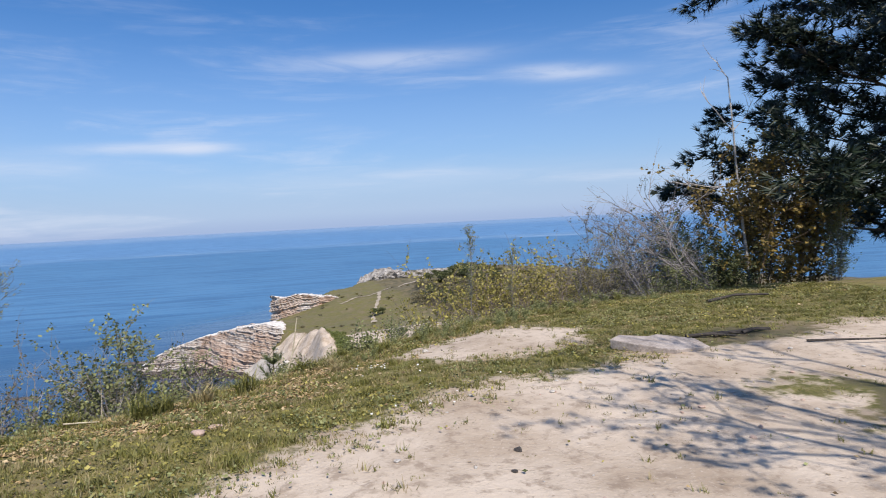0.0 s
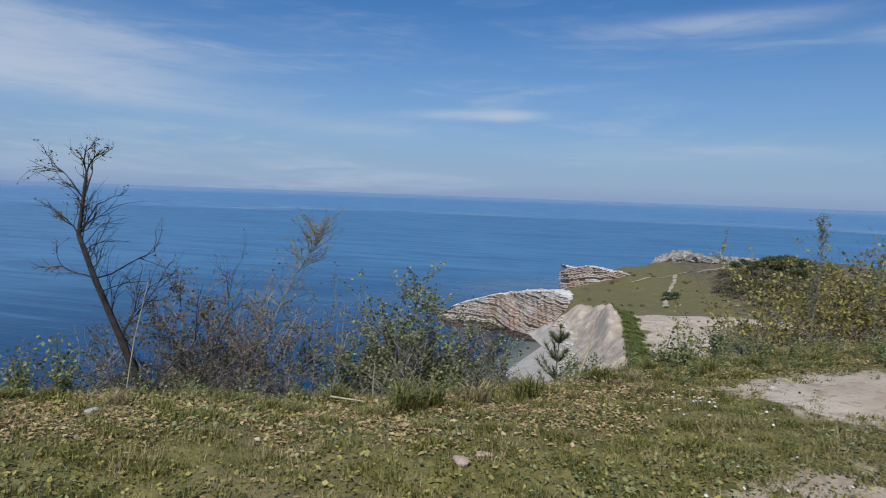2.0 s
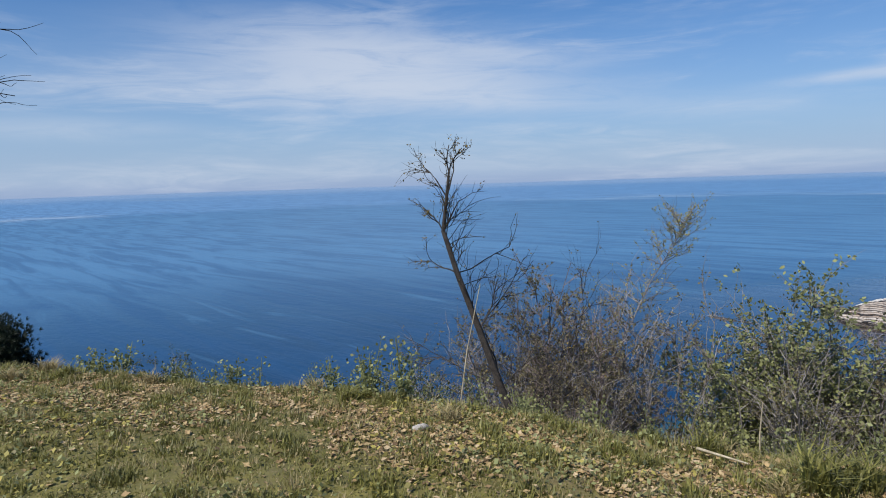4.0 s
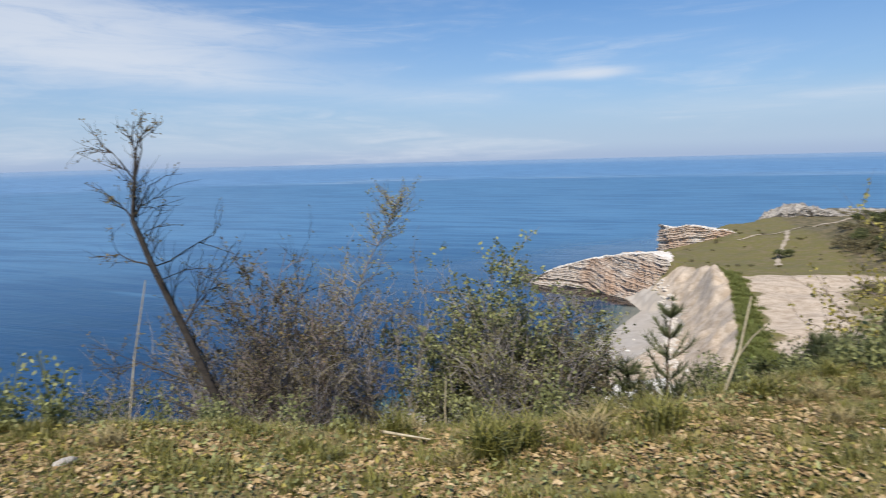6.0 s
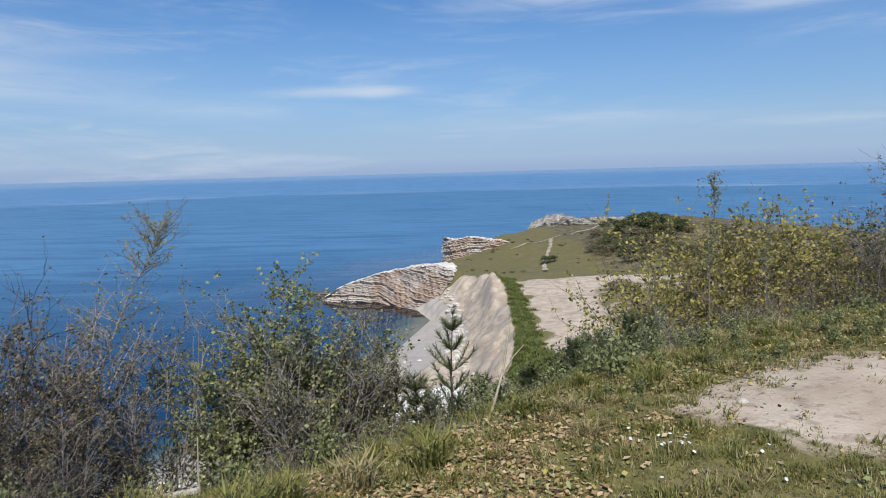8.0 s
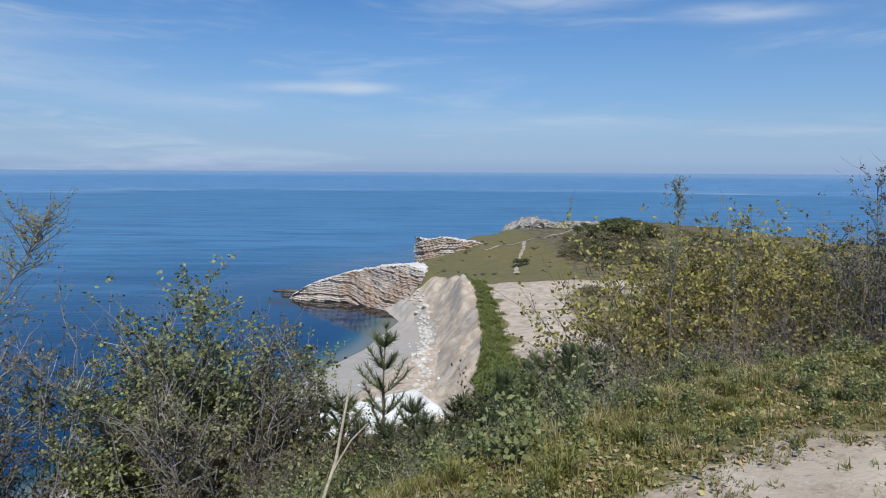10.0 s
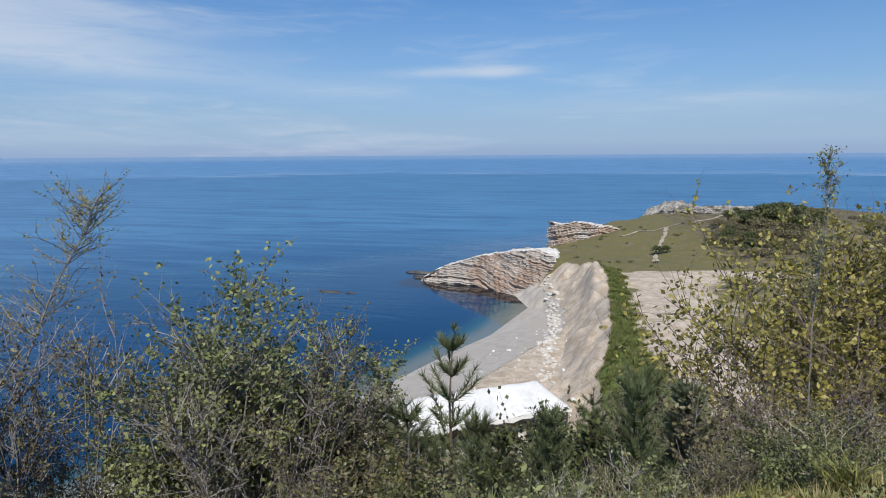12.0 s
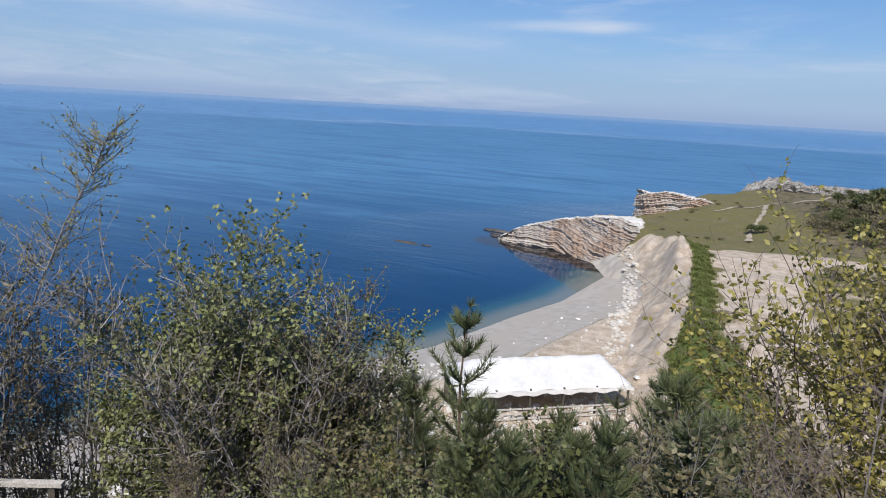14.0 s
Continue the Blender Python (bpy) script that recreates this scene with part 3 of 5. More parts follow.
strata_rock("rock_outcrop", PEAK, lambda x, y: -14.8 + 2.1 * np.exp(-(((x - 27) / 6) ** 2)) + 0.8 * np.exp(-(((x - 43) / 6) ** 2)) - 2.0 * (1 - ease(x, 14, 21)), 1.0, lambda x, y: 0.05 * x, "grey limestone crag at the headland's end", 31, thick=0.5, count=240, rows=60, crag=1.0, face=CRAG, cap=CRAG)


def lump(seed, flat=0.6, rough=0.25, rings=7, sides=10):
    """An uneven boulder of about unit size, resting on its underside."""
    r = np.random.RandomState(seed)
    ph = r.uniform(0, 6.28, 6)
    vs, fs = [], []
    for i in range(rings + 1):
        t = math.pi * i / rings
        for j in range(sides):
            a = 2 * math.pi * j / sides
            x, y, z = math.sin(t) * math.cos(a), math.sin(t) * math.sin(a), math.cos(t)
            q = 1 + rough * (math.sin(2.3 * x + ph[0]) + math.sin(3.1 * y + ph[1]) + math.sin(2.7 * z + ph[2])) / 1.5 + rough * 0.35 * math.sin(7 * x + 5 * y + ph[3])
            vs.append((0.5 * x * q, 0.5 * y * q * r.uniform(0.97, 1.03), 0.5 * z * q * flat))
    for i in range(rings):
        for j in range(sides):
            k = (j + 1) % sides
            fs.append((i * sides + j, (i + 1) * sides + j, (i + 1) * sides + k, i * sides + k))
    return vs, fs


rng = random.Random(7)
BOULDERS = []
for k in range(6):
    v, f = lump(50 + k, 0.65, 0.3)
    me = bpy.data.meshes.new("boulder")
    me.from_pydata(v, [], f)
    me.materials.append(PALE_STONE)
    BOULDERS.append(me)
TOE = [(-2.4, 103), (-1.0, 92), (-0.4, 84.5), (-0.4, 77), (-0.9, 70.5), (-0.6, 63.6), (-0.4, 57)]


def along(line, f):
    run = [0]
    for (a, b), (c, d) in zip(line[:-1], line[1:]):
        run.append(run[-1] + math.hypot(c - a, d - b))
    s = f * run[-1]
    return float(np.interp(s, run, [p[0] for p in line])), float(np.interp(s, run, [p[1] for p in line]))


for k in range(230):
    x, y = along(TOE, rng.random())
    x, y = x + rng.gauss(-0.5, 0.5), y + rng.uniform(-0.6, 0.6)
    s = rng.uniform(0.2, 0.62) * (1.5 if rng.random() < 0.15 else 0.9)
    ob = new("boulder", rng.choice(BOULDERS))
    ob.matrix_world = Matrix.LocRotScale((x, y, height(x, y) + 0.12 * s), Euler((0, 0, rng.uniform(0, 6.28))), (s, s * rng.uniform(0.7, 1.2), s))
    tagged(ob, "pale limestone boulder at the foot of the sandy bank", "boulder", "boulders along the beach")
PALE_COBBLE = plain("pale_cobble", (0.52, 0.49, 0.45), (0.80, 0.78, 0.74), 1.5, 0.9, 0.4, 0.03)


def cobbles(count, seed):
    """Pale cobbles strewn over the upper beach."""
    r = np.random.RandomState(seed)
    forms = [lump(80 + k, 0.6, 0.25, 4, 6) for k in range(5)]
    vs, fs = [], []
    X, Y = r.uniform(-26, 2, count), r.uniform(28, 104, count)
    shore = -outside(X, Y, COAST)
    thick = ease(shore, 3, 7) * (0.02 + 0.98 * (1 - ease(Y, 46, 58)) * ease(waves(X, Y, 6.0, 71), -0.5, 0.4))
    keep = (r.uniform(0, 1, count) < thick) & (outside(X, Y, UPLAND) > 4)
    for x, y in zip(X[keep], Y[keep]):
        v, f = forms[r.randint(5)]
        s, a, z = 0.12 + 0.5 * r.random_sample() ** 3, r.uniform(0, 6.28), height(x, y)
        c, d = math.cos(a) * s, math.sin(a) * s
        k = len(vs)
        vs += [(x + p[0] * c - p[1] * d, y + p[0] * d + p[1] * c, z + s * (p[2] + 0.12)) for p in v]
        fs += [tuple(k + i for i in q) for q in f]
    return tagged(mesh_object("cobbles", vs, fs, PALE_COBBLE), "pale limestone cobbles on the upper beach", "stones", kind="stuff")


cobbles(16000, 72)
for x, y, s, lab in ((-28.6, 121.5, 4.6, "dark wet rock off the headland's tip"), (-27.2, 117.5, 3.0, "dark wet rock off the headland's tip"), (-40, 103, 4.5, "low dark reef rock awash in the cove"), (-35.6, 102.4, 2.6, "low dark reef rock awash in the cove")):
    v, f = lump(int(s * 10), 0.30 if y > 110 else 0.10, 0.3, 8, 14)
    ob = mesh_object("sea_rock", v, f, DARK_STONE)
    ob.matrix_world = Matrix.LocRotScale((x, y, SEA_Z + (0.12 if y > 110 else 0.0)), Euler((0, 0, -0.2)), (s, s * 0.3, s * 0.8))
    tagged(ob, lab, "rock")

# ---- footpath on the headland ----
TRAIL = [(12.9, 101), (13.4, 106), (15.2, 116), (17.0, 124), (18.7, 136), (24, 146), (31, 155), (38, 170)]
TRAIL_WEST = [(18.7, 136), (13, 131), (9.5, 127)]


def trail(line, wide, seed):
    n = 120
    vs, fs = [], []
    for i in range(n + 1):
        x, y = along(line, i / n)
        x2, y2 = along(line, min(1, i / n + 0.01))
        x1, y1 = along(line, max(0, i / n - 0.01))
        tx, ty = x2 - x1, y2 - y1
        ln = math.hypot(tx, ty)
        for k in range(4):
            q = (k / 3 - 0.5) * wide * (1 + 0.35 * math.sin(i * 0.9 + k * 2 + seed) + 0.25 * math.sin(i * 0.37 + seed))
            a, b = x - ty / ln * q, y + tx / ln * q
            vs.append((a, b, height(a, b) + 0.10))
    for i in range(n):
        for k in range(3):
            fs.append((i * 4 + k, i * 4 + k + 1, i * 4 + k + 5, i * 4 + k + 4))
    ob = mesh_object("footpath", vs, fs, SANDY, smooth=True)
    return tagged(ob, "pale trodden footpath across the headland grass", "path", kind="structure")


SANDY = plain("trodden_sand", (0.33, 0.27, 0.19), (0.48, 0.41, 0.32), 0.5, 0.95, 0.4, 0.05)
trail(TRAIL, 0.7, 1)
trail(TRAIL_WEST, 0.45, 2)

# ---- plants ----


class Plant:
    """Collects tapered branches and leaves, from which the parts of one plant are made."""

    def __init__(self, seed):
        self.r = random.Random(seed)
        self.bv, self.bf, self.lv, self.lf = [], [], [], []

    def limb(self, pts, r0, r1, sides=4):
        n = len(pts)
        first = len(self.bv)
        for i, p in enumerate(pts):
            d = (pts[min(i + 1, n - 1)] - pts[max(i - 1, 0)]).normalized()
            a = d.orthogonal().normalized()
            b = d.cross(a)
            rad = r0 + (r1 - r0) * i / (n - 1)
            for k in range(sides):
                t = 2 * math.pi * k / sides
                self.bv.append(p + (a * math.cos(t) + b * math.sin(t)) * rad)
        for i in range(n - 1):
            for k in range(sides):
                j = (k + 1) % sides
                self.bf.append((first + i * sides + k, first + i * sides + j, first + (i + 1) * sides + j, first + (i + 1) * sides + k))

    def leaf(self, p, size, up=0.4):
        r = self.r
        d = Vector((r.gauss(0, 1), r.gauss(0, 1), r.gauss(0, 0.7) + up)).normalized()
        s = d.cross(Vector((r.gauss(0, 1), r.gauss(0, 1), r.gauss(0, 1)))).normalized() * size * r.uniform(0.25, 0.42)
        d = d * size * r.uniform(0.7, 1.3)
        k = len(self.lv)
        self.lv += [p, p + d * 0.45 + s, p + d, p + d * 0.5 - s]
        self.lf.append((k, k + 1, k + 2, k + 3))

    def needles(self, p, d, size, count, thick=0.05):
        r = self.r
        for _ in range(count):
            v = (d + Vector((r.gauss(0, 0.55), r.gauss(0, 0.55), r.gauss(0, 0.55)))).normalized() * size * r.uniform(0.7, 1.2)
            s = v.orthogonal().normalized() * size * thick
            k = len(self.lv)
            self.lv += [p - s, p + s, p + v]
            self.lf.append((k, k + 1, k + 2))

    def grow(self, base, way, length, rad, depth, wander=0.18, lift=0.05, forks=(2, 4), leaves=0, leaf=0.05, spread=0.7, bare_tips=0.0):
        r = self.r
        steps = max(3, int(5 - depth * 0.3))
        pts = [base.copy()]
        d = way.normalized()
        for _ in range(steps):
            d = (d + Vector((r.gauss(0, wander), r.gauss(0, wander), r.gauss(0, wander) + lift))).normalized()
            pts.append(pts[-1] + d * length / steps)
        self.limb(pts, rad, rad * (0.55 if depth else 0.35), 5 if depth > 1 else 3)
        if depth:
            for _ in range(r.randint(*forks)):
                i = r.randint(max(1, steps // 3), steps)
                a = pts[i]
                e = (pts[i] - pts[i - 1]).normalized()
                side = e.cross(Vector((r.gauss(0, 1), r.gauss(0, 1), r.gauss(0, 1)))).normalized()
                self.grow(a, e + side * r.uniform(0.35, 1.0) * spread * 1.3, length * r.uniform(0.45, 0.75), rad * 0.55, depth - 1, wander, lift, forks, leaves, leaf, spread, bare_tips)
        if depth <= 1 and leaves and r.random() >= bare_tips:
            spot = pts[-1]
            for n in range(leaves):
                if n % 4 == 0:
                    i = r.randint(1, steps)
                    spot = pts[i - 1].lerp(pts[i], r.random())
                self.leaf(spot + Vector((r.gauss(0, 1), r.gauss(0, 1), r.gauss(0, 1))) * leaf * 0.55, leaf)

    def make(self, name, bark, leafmat, label, category, leafname="foliage", group="", woodname="wood"):
        root = new(name)
        root.empty_display_size = 0.2
        if self.bv:
            part(woodname, ([tuple(v) for v in self.bv], self.bf), bark, root)
        if self.lv:
            part(leafname, ([tuple(v) for v in self.lv], self.lf), leafmat, root)
        TIPS[root.name] = max(v[2] for v in self.bv) * 0.98
        return tagged(root, label, category, group)


TIPS = {}


def shrub(seed, tall, wide, stems, bark, leafmat, leaves, leaf, label, sides=9, bare=0.0, name="shrub", group="", lift=0.06, side=0.2, low=0.2):
    """A many-stemmed shrub: stems from one stool, side branches all the way up, an uneven rounded crown."""
    p = Plant(seed)
    r = p.r
    for k in range(stems):
        a, q = r.uniform(0, 6.28), r.random() ** 0.55
        ln = tall * (1.0 - 0.32 * q * q) * r.uniform(0.72, 1.0)
        d = Vector((math.cos(a) * q * wide / tall, math.sin(a) * q * wide / tall, 1)).normalized()
        pts = [Vector((math.cos(a) * q * wide * 0.15, math.sin(a) * q * wide * 0.15, -0.3))]
        for _ in range(7):
            d = (d + Vector((r.gauss(0, 0.07), r.gauss(0, 0.07), r.gauss(0.02, 0.04)))).normalized()
            pts.append(pts[-1] + d * ln / 7)
        thick = 0.004 + 0.0024 * tall
        p.limb(pts, thick, thick * 0.3, 4)
        for _ in range(sides):
            f = (low + (1 - low) * r.random() ** 0.8) * 7
            i = min(int(f), 6)
            b = r.uniform(0, 6.28)
            e = (pts[i + 1] - pts[i]).normalized() * 0.8 + Vector((math.cos(b), math.sin(b), 0.1))
            p.grow(pts[i].lerp(pts[i + 1], f - i), e, tall * side * r.uniform(0.55, 1.2), thick * 0.42, 1, 0.16, lift, (2, 4), leaves, leaf, 0.7, bare)
    return p.make(name, bark, leafmat, label, "shrub", group=group)


def stand(ob, x, y, size=1.0, turn=0.0, z=None, sink=0.0, tilt=0.0):
    """The pose of a plant that stands on the ground at x, y."""
    return Matrix.Translation((x, y, (height(x, y) if z is None else z) - sink)) @ Matrix.Rotation(tilt, 4, "Y") @ Matrix.Rotation(turn, 4, "Z") @ Matrix.Diagonal((size, size, size, 1))


def clone(ob, m):
    """A copy at the pose m, whose own scale counts whatever the first one's size."""
    return copy_thing(ob, m @ Matrix.Diagonal((1 / ob.scale[0], 1 / ob.scale[1], 1 / ob.scale[2], 1)))


KIND = {}
KIND["twig"] = [shrub(100 + k, 5.6, 0.9, 15, BARK_GREY, LEAF_OLIVE, 7, 0.046, "grey twiggy shrub with a few withered leaves on the bluff", 15, 0.25, group="shrubs on the bluff", side=0.12) for k in range(3)]
KIND["brown"] = [shrub(120 + k, 5.6, 0.75, 17, BARK_RED, LEAF_OLIVE, 9, 0.046, "brown shrub just coming into olive leaf on the bluff", 17, 0.15, group="shrubs on the bluff", side=0.10) for k in range(3)]
KIND["green"] = [shrub(140 + k, 5.4, 0.95, 11, BARK_GREY, LEAF_GREEN, 13, 0.064, "green-leaved shrub with grey stems on the bluff", 14, 0.05, group="shrubs on the bluff", side=0.13) for k in range(3)]
KIND["yellow"] = [shrub(160 + k, 4.4, 2.2, 10, BARK_RED, LEAF_YELLOW, 14, 0.056, "yellow-green bush in fresh leaf below the clifftop", 13, 0.05, group="yellow bushes", side=0.2, low=0.5) for k in range(3)]
KIND["dark"] = [shrub(180 + k, 1.9, 1.1, 12, BARK_DARK, LEAF_DARK, 9, 0.052, "low dark evergreen shrub at the cliff edge", 12, 0.0, group="dark low shrubs") for k in range(3)]
KIND["mixed"] = [shrub(190 + k, 1.9, 1.1, 12, BARK_GREY, (LEAF_OLIVE, LEAF_GREEN)[k], 7, 0.052, ("low scrub with grey stems and olive leaves at the cliff edge", "low scrub with grey stems and green leaves at the cliff edge")[k], 11, 0.1, group="low scrub") for k in range(2)]
KIND["bare"] = [shrub(200 + k, 3.2, 2.6, 7, BARK_RED, LEAF_OLIVE, 2, 0.042, "dark-branched bush with sparse new leaves", 9, 0.5, group="sparse bushes", lift=0.02, side=0.24) for k in range(2)]
KIND["rust"] = [shrub(220, 4.2, 1.6, 11, BARK_BROWN, LEAF_RUST, 12, 0.08, "rust and green leaved bush under the big pine", 14, 0.05, group="bushes by the pine")]
KIND["dry"] = [shrub(230 + k, 0.9, 0.7, 16, (BARK_GREY, STRAW)[k], (LEAF_GREEN, LEAF_DARK)[k], (4, 7)[k], 0.026, ("low dry brown scrub on the upper bluff", "low green and straw scrub on the upper bluff")[k], 8, 0.1, group="low scrub") for k in range(2)]

PLANTED = []


def plant(kind, which, x, y, top, turn=0.0, sink=0.1, tall=None):
    """Sets a shrub at x, y so that its tips reach the height top."""
    proto = KIND[kind][which % len(KIND[kind])]
    full = TIPS[proto.name]
    z = height(x, y)
    size = max(0.3, (top - z + sink) / full)
    if proto.name not in PLANTED:
        PLANTED.append(proto.name)
        proto.matrix_world = stand(proto, x, y, size, turn, sink=sink)
        return proto
    return clone(proto, stand(proto, x, y, size, turn, sink=sink))


# bluff beyond the edge: kind, variant, x, y, height of the tips
for row in (
    ("mixed", 0, 0.2, 13.2, -2.50), ("dark", 1, 1, 14.4, -2.90), ("mixed", 2, 3, 13.4, -1.70), ("dark", 0, 2.2, 14.6, -2.50), ("bare", 1, 3.9, 12.6, -0.90), ("dark", 2, 1.7, 13.2, -2.20), ("mixed", 0, 4.2, 14.4, -1.90), ("bare", 2, 5, 12.4, -0.50), ("green", 1, 0.4, 16.4, -4.00), ("green", 2, 3.2, 17.2, -3.90),
    ("green", 0, -4.9, 15, -0.55), ("twig", 2, -3.2, 14.4, -0.95), ("green", 1, -2.5, 15.4, -1.3), ("brown", 1, -3.0, 16, -1.1), ("brown", 1, -6.4, 9.4, -0.75), ("twig", 0, -6.0, 9.9, -0.9), ("twig", 2, -8.6, 12.2, -0.9), ("yellow", 1, 6.8, 18, 0.7), ("yellow", 2, 8, 18.5, 0.85), ("yellow", 0, 9.5, 18, 0.95), ("yellow", 1, 11, 17.5, 0.95), ("yellow", 0, 7.4, 19.5, 0.75), ("brown", 2, -8, 11.2, -0.35), ("twig", 0, -6.2, 13.2, -0.05), ("green", 0, -3.9, 14.8, -0.50),
    ("bare", 0, 6, 11.8, 0.10), ("yellow", 1, 8.6, 15.4, 0.55), ("yellow", 2, 11.4, 14.8, 0.55),
    ("brown", 0, -7.5, 11.7, 0.10), ("twig", 0, -6.9, 12.7, 0.10), ("twig", 1, -8.2, 10.6, -0.60), ("brown", 1, -6.6, 11.6, -0.50),
    ("green", 0, -5.4, 13.5, -1.45), ("green", 1, -4.4, 14.4, -0.25), ("green", 2, -4, 14, -0.60), ("green", 2, -3.4, 15.2, -0.95),
    ("brown", 0, -2.7, 15.3, -1.5), ("twig", 2, -3.6, 13.6, -0.90), ("green", 1, -2.6, 16.6, -2.35),
    ("twig", 1, -9.6, 10.2, -1.50),
    ("brown", 1, -3.2, 12.4, -2.90), ("twig", 0, -2.2, 13.6, -3.00), ("green", 0, -1.4, 14.6, -3.40),
    ("twig", 2, -7.4, 9.6, -1.50),

    ("yellow", 2, 9.2, 14.6, 0.55), ("yellow", 0, 10.6, 13.8, 0.45), ("yellow", 1, 7, 17, 0.35), ("yellow", 2, 12.2, 13.6, 0.55),
    ("bare", 0, 3.6, 13.4, -0.90), ("bare", 1, 4.6, 12.4, -0.70), ("bare", 0, 6.2, 12.4, -0.30),
    ("bare", 1, 7.8, 12.2, 0.20), ("twig", 1, 8.3, 13.6, 1.90), ("twig", 2, 9.3, 13.2, 2.30), ("green", 2, 9.9, 12.6, 2.20), ("rust", 0, 10, 10.2, 3.30), ("green", 0, 9, 11.2, 1.40), ("rust", 0, 11.4, 10.6, 3.00), ("green", 1, 11.6, 9.6, 1.90), ("mixed", 1, 8.4, 10.2, 0.80), ("dark", 2, 9.4, 9.9, 1.00),
    ("mixed", 0, 2.7, 11, -0.60), ("dark", 1, 2, 11.6, -1.00), ("dark", 0, 1.4, 11.2, -1.40),
    ("mixed", 1, 0.8, 12.2, -1.90), ("dark", 2, 0.2, 11.4, -2.10), ("mixed", 0, 2.4, 12.8, -1.60), ("bare", 1, 3.8, 10.9, -0.20),
    ("mixed", 2, 1.3, 13.4, -2.40), ("dark", 0, -0.4, 12.8, -2.70), ("green", 0, 1.6, 14.4, -2.90), ("green", 1, 0.6, 15.6, -3.30), ("yellow", 2, -0.4, 14.2, -3.20),
    ("mixed", 1, -1.2, 11.2, -2.30), ("bare", 2, 4.6, 11.4, -0.20), ("mixed", 0, 1.9, 9.8, -0.90), ("dark", 1, 2.9, 9.9, -0.50), ("mixed", 2, 0.9, 9.8, -1.30),
    ("green", 2, 2.2, 16.4, -3.90), ("yellow", 0, 1.2, 17.8, -4.70), ("green", 0, -1.6, 18.2, -4.80), ("twig", 1, -0.2, 17, -4.20),
    ("mixed", 0, -0.6, 13.8, -2.75), ("mixed", 1, -1.4, 13.2, -2.9), ("dark", 0, -0.9, 15.0, -3.5), ("mixed", 1, 0.3, 14.2, -2.85), ("mixed", 0, 3.4, 9.5, -0.15), ("bare", 0, 4.2, 9.9, 0.1), ("bare", 1, 4.9, 10.3, 0.15), ("mixed", 0, 2.6, 9.1, -0.35), ("bare", 0, 5.6, 10.8, 0.35),
):
    plant(*row, turn=rng.uniform(0, 6.28))
for k in range(110):
    x, y = along(EDGE[3:14], rng.uniform(0.0, 0.95))
    out = rng.uniform(0.9, 4.6)
    x, y = x - 0.55 * out + rng.gauss(0, 0.3), y + 0.83 * out + rng.gauss(0, 0.3)
    plant("dry", rng.choice((0, 0, 1)), x, y, height(x, y) + rng.uniform(0.3, 0.62), turn=rng.uniform(0, 6.28), sink=0.05)

for kinds in KIND.values():
    for k, proto in enumerate(kinds):
        if proto.name not in PLANTED:
            proto.matrix_world = stand(proto, 12 + 3 * k, 20 + 2 * k, 0.8, k)

# ---- single trees ----


def polyline(points):
    return [Vector(p) for p in points]


def dead_tree():
    """The leaning, nearly leafless tree at the edge."""
    p = Plant(301)
    trunk = polyline([(0.55, 0.37, -1.0), (0.22, 0.15, 0.9), (0.0, 0.0, 1.55), (-0.29, -0.19, 2.55), (-0.57, -0.39, 3.5), (-0.74, -0.51, 4.19), (-0.68, -0.47, 4.75), (-0.64, -0.44, 5.15)])
    p.limb(trunk, 0.085, 0.018, 7)
    for i, away_dir, ln, d in ((4, (0.7, 0.45, 0.35), 1.0, 1), (4, (-0.6, -0.4, 0.5), 0.55, 2), (5, (0.5, 0.3, 0.8), 0.6, 2), (5, (-0.5, -0.3, 0.9), 0.6, 2), (6, (0.35, 0.3, 1), 0.6, 2), (6, (-0.3, -0.3, 1), 0.65, 2), (7, (0.3, 0.2, 1), 0.45, 2), (7, (-0.3, -0.1, 1), 0.45, 2), (3, (0.5, 0.5, 0.9), 0.9, 2), (2, (-0.9, -0.5, 0.55), 1.2, 2), (2, (0.4, 0.5, 0.9), 1.2, 2), (1, (-0.7, -0.4, 0.9), 1.3, 2), (1, (0.5, 0.4, 1.0), 1.5, 3), (3, (0.3, 0.0, 0.9), 0.9, 2), (2, (-0.3, 0.3, 1.0), 1.0, 2)):
        p.grow(trunk[i], Vector(away_dir), ln, 0.014 if d < 3 else 0.018, d, 0.2, 0.05, (3, 5), 5 if i >= 4 else 3, 0.035, 0.75, 0.35)
    for k in range(26):
        f = p.r.uniform(0.6, 5.6)
        i = int(f)
        q = p.r.uniform(-0.6, 1.0)
        p.grow(trunk[i].lerp(trunk[i + 1], f - i), Vector((0.83 * q + p.r.gauss(0, 0.3), 0.56 * q + p.r.gauss(0, 0.3), 0.9)), p.r.uniform(0.35, 0.95), 0.009, 1, 0.18, 0.05, (3, 5), 2, 0.03, 0.7, 0.3)
    root = p.make("dead_tree", BARK_DARK, LEAF_RUST, "dark leaning tree almost bare of leaves at the cliff edge", "tree", woodname="trunk")
    return root


dead_tree().matrix_world = Matrix.Translation((-6.85, 8.83, -3.5))


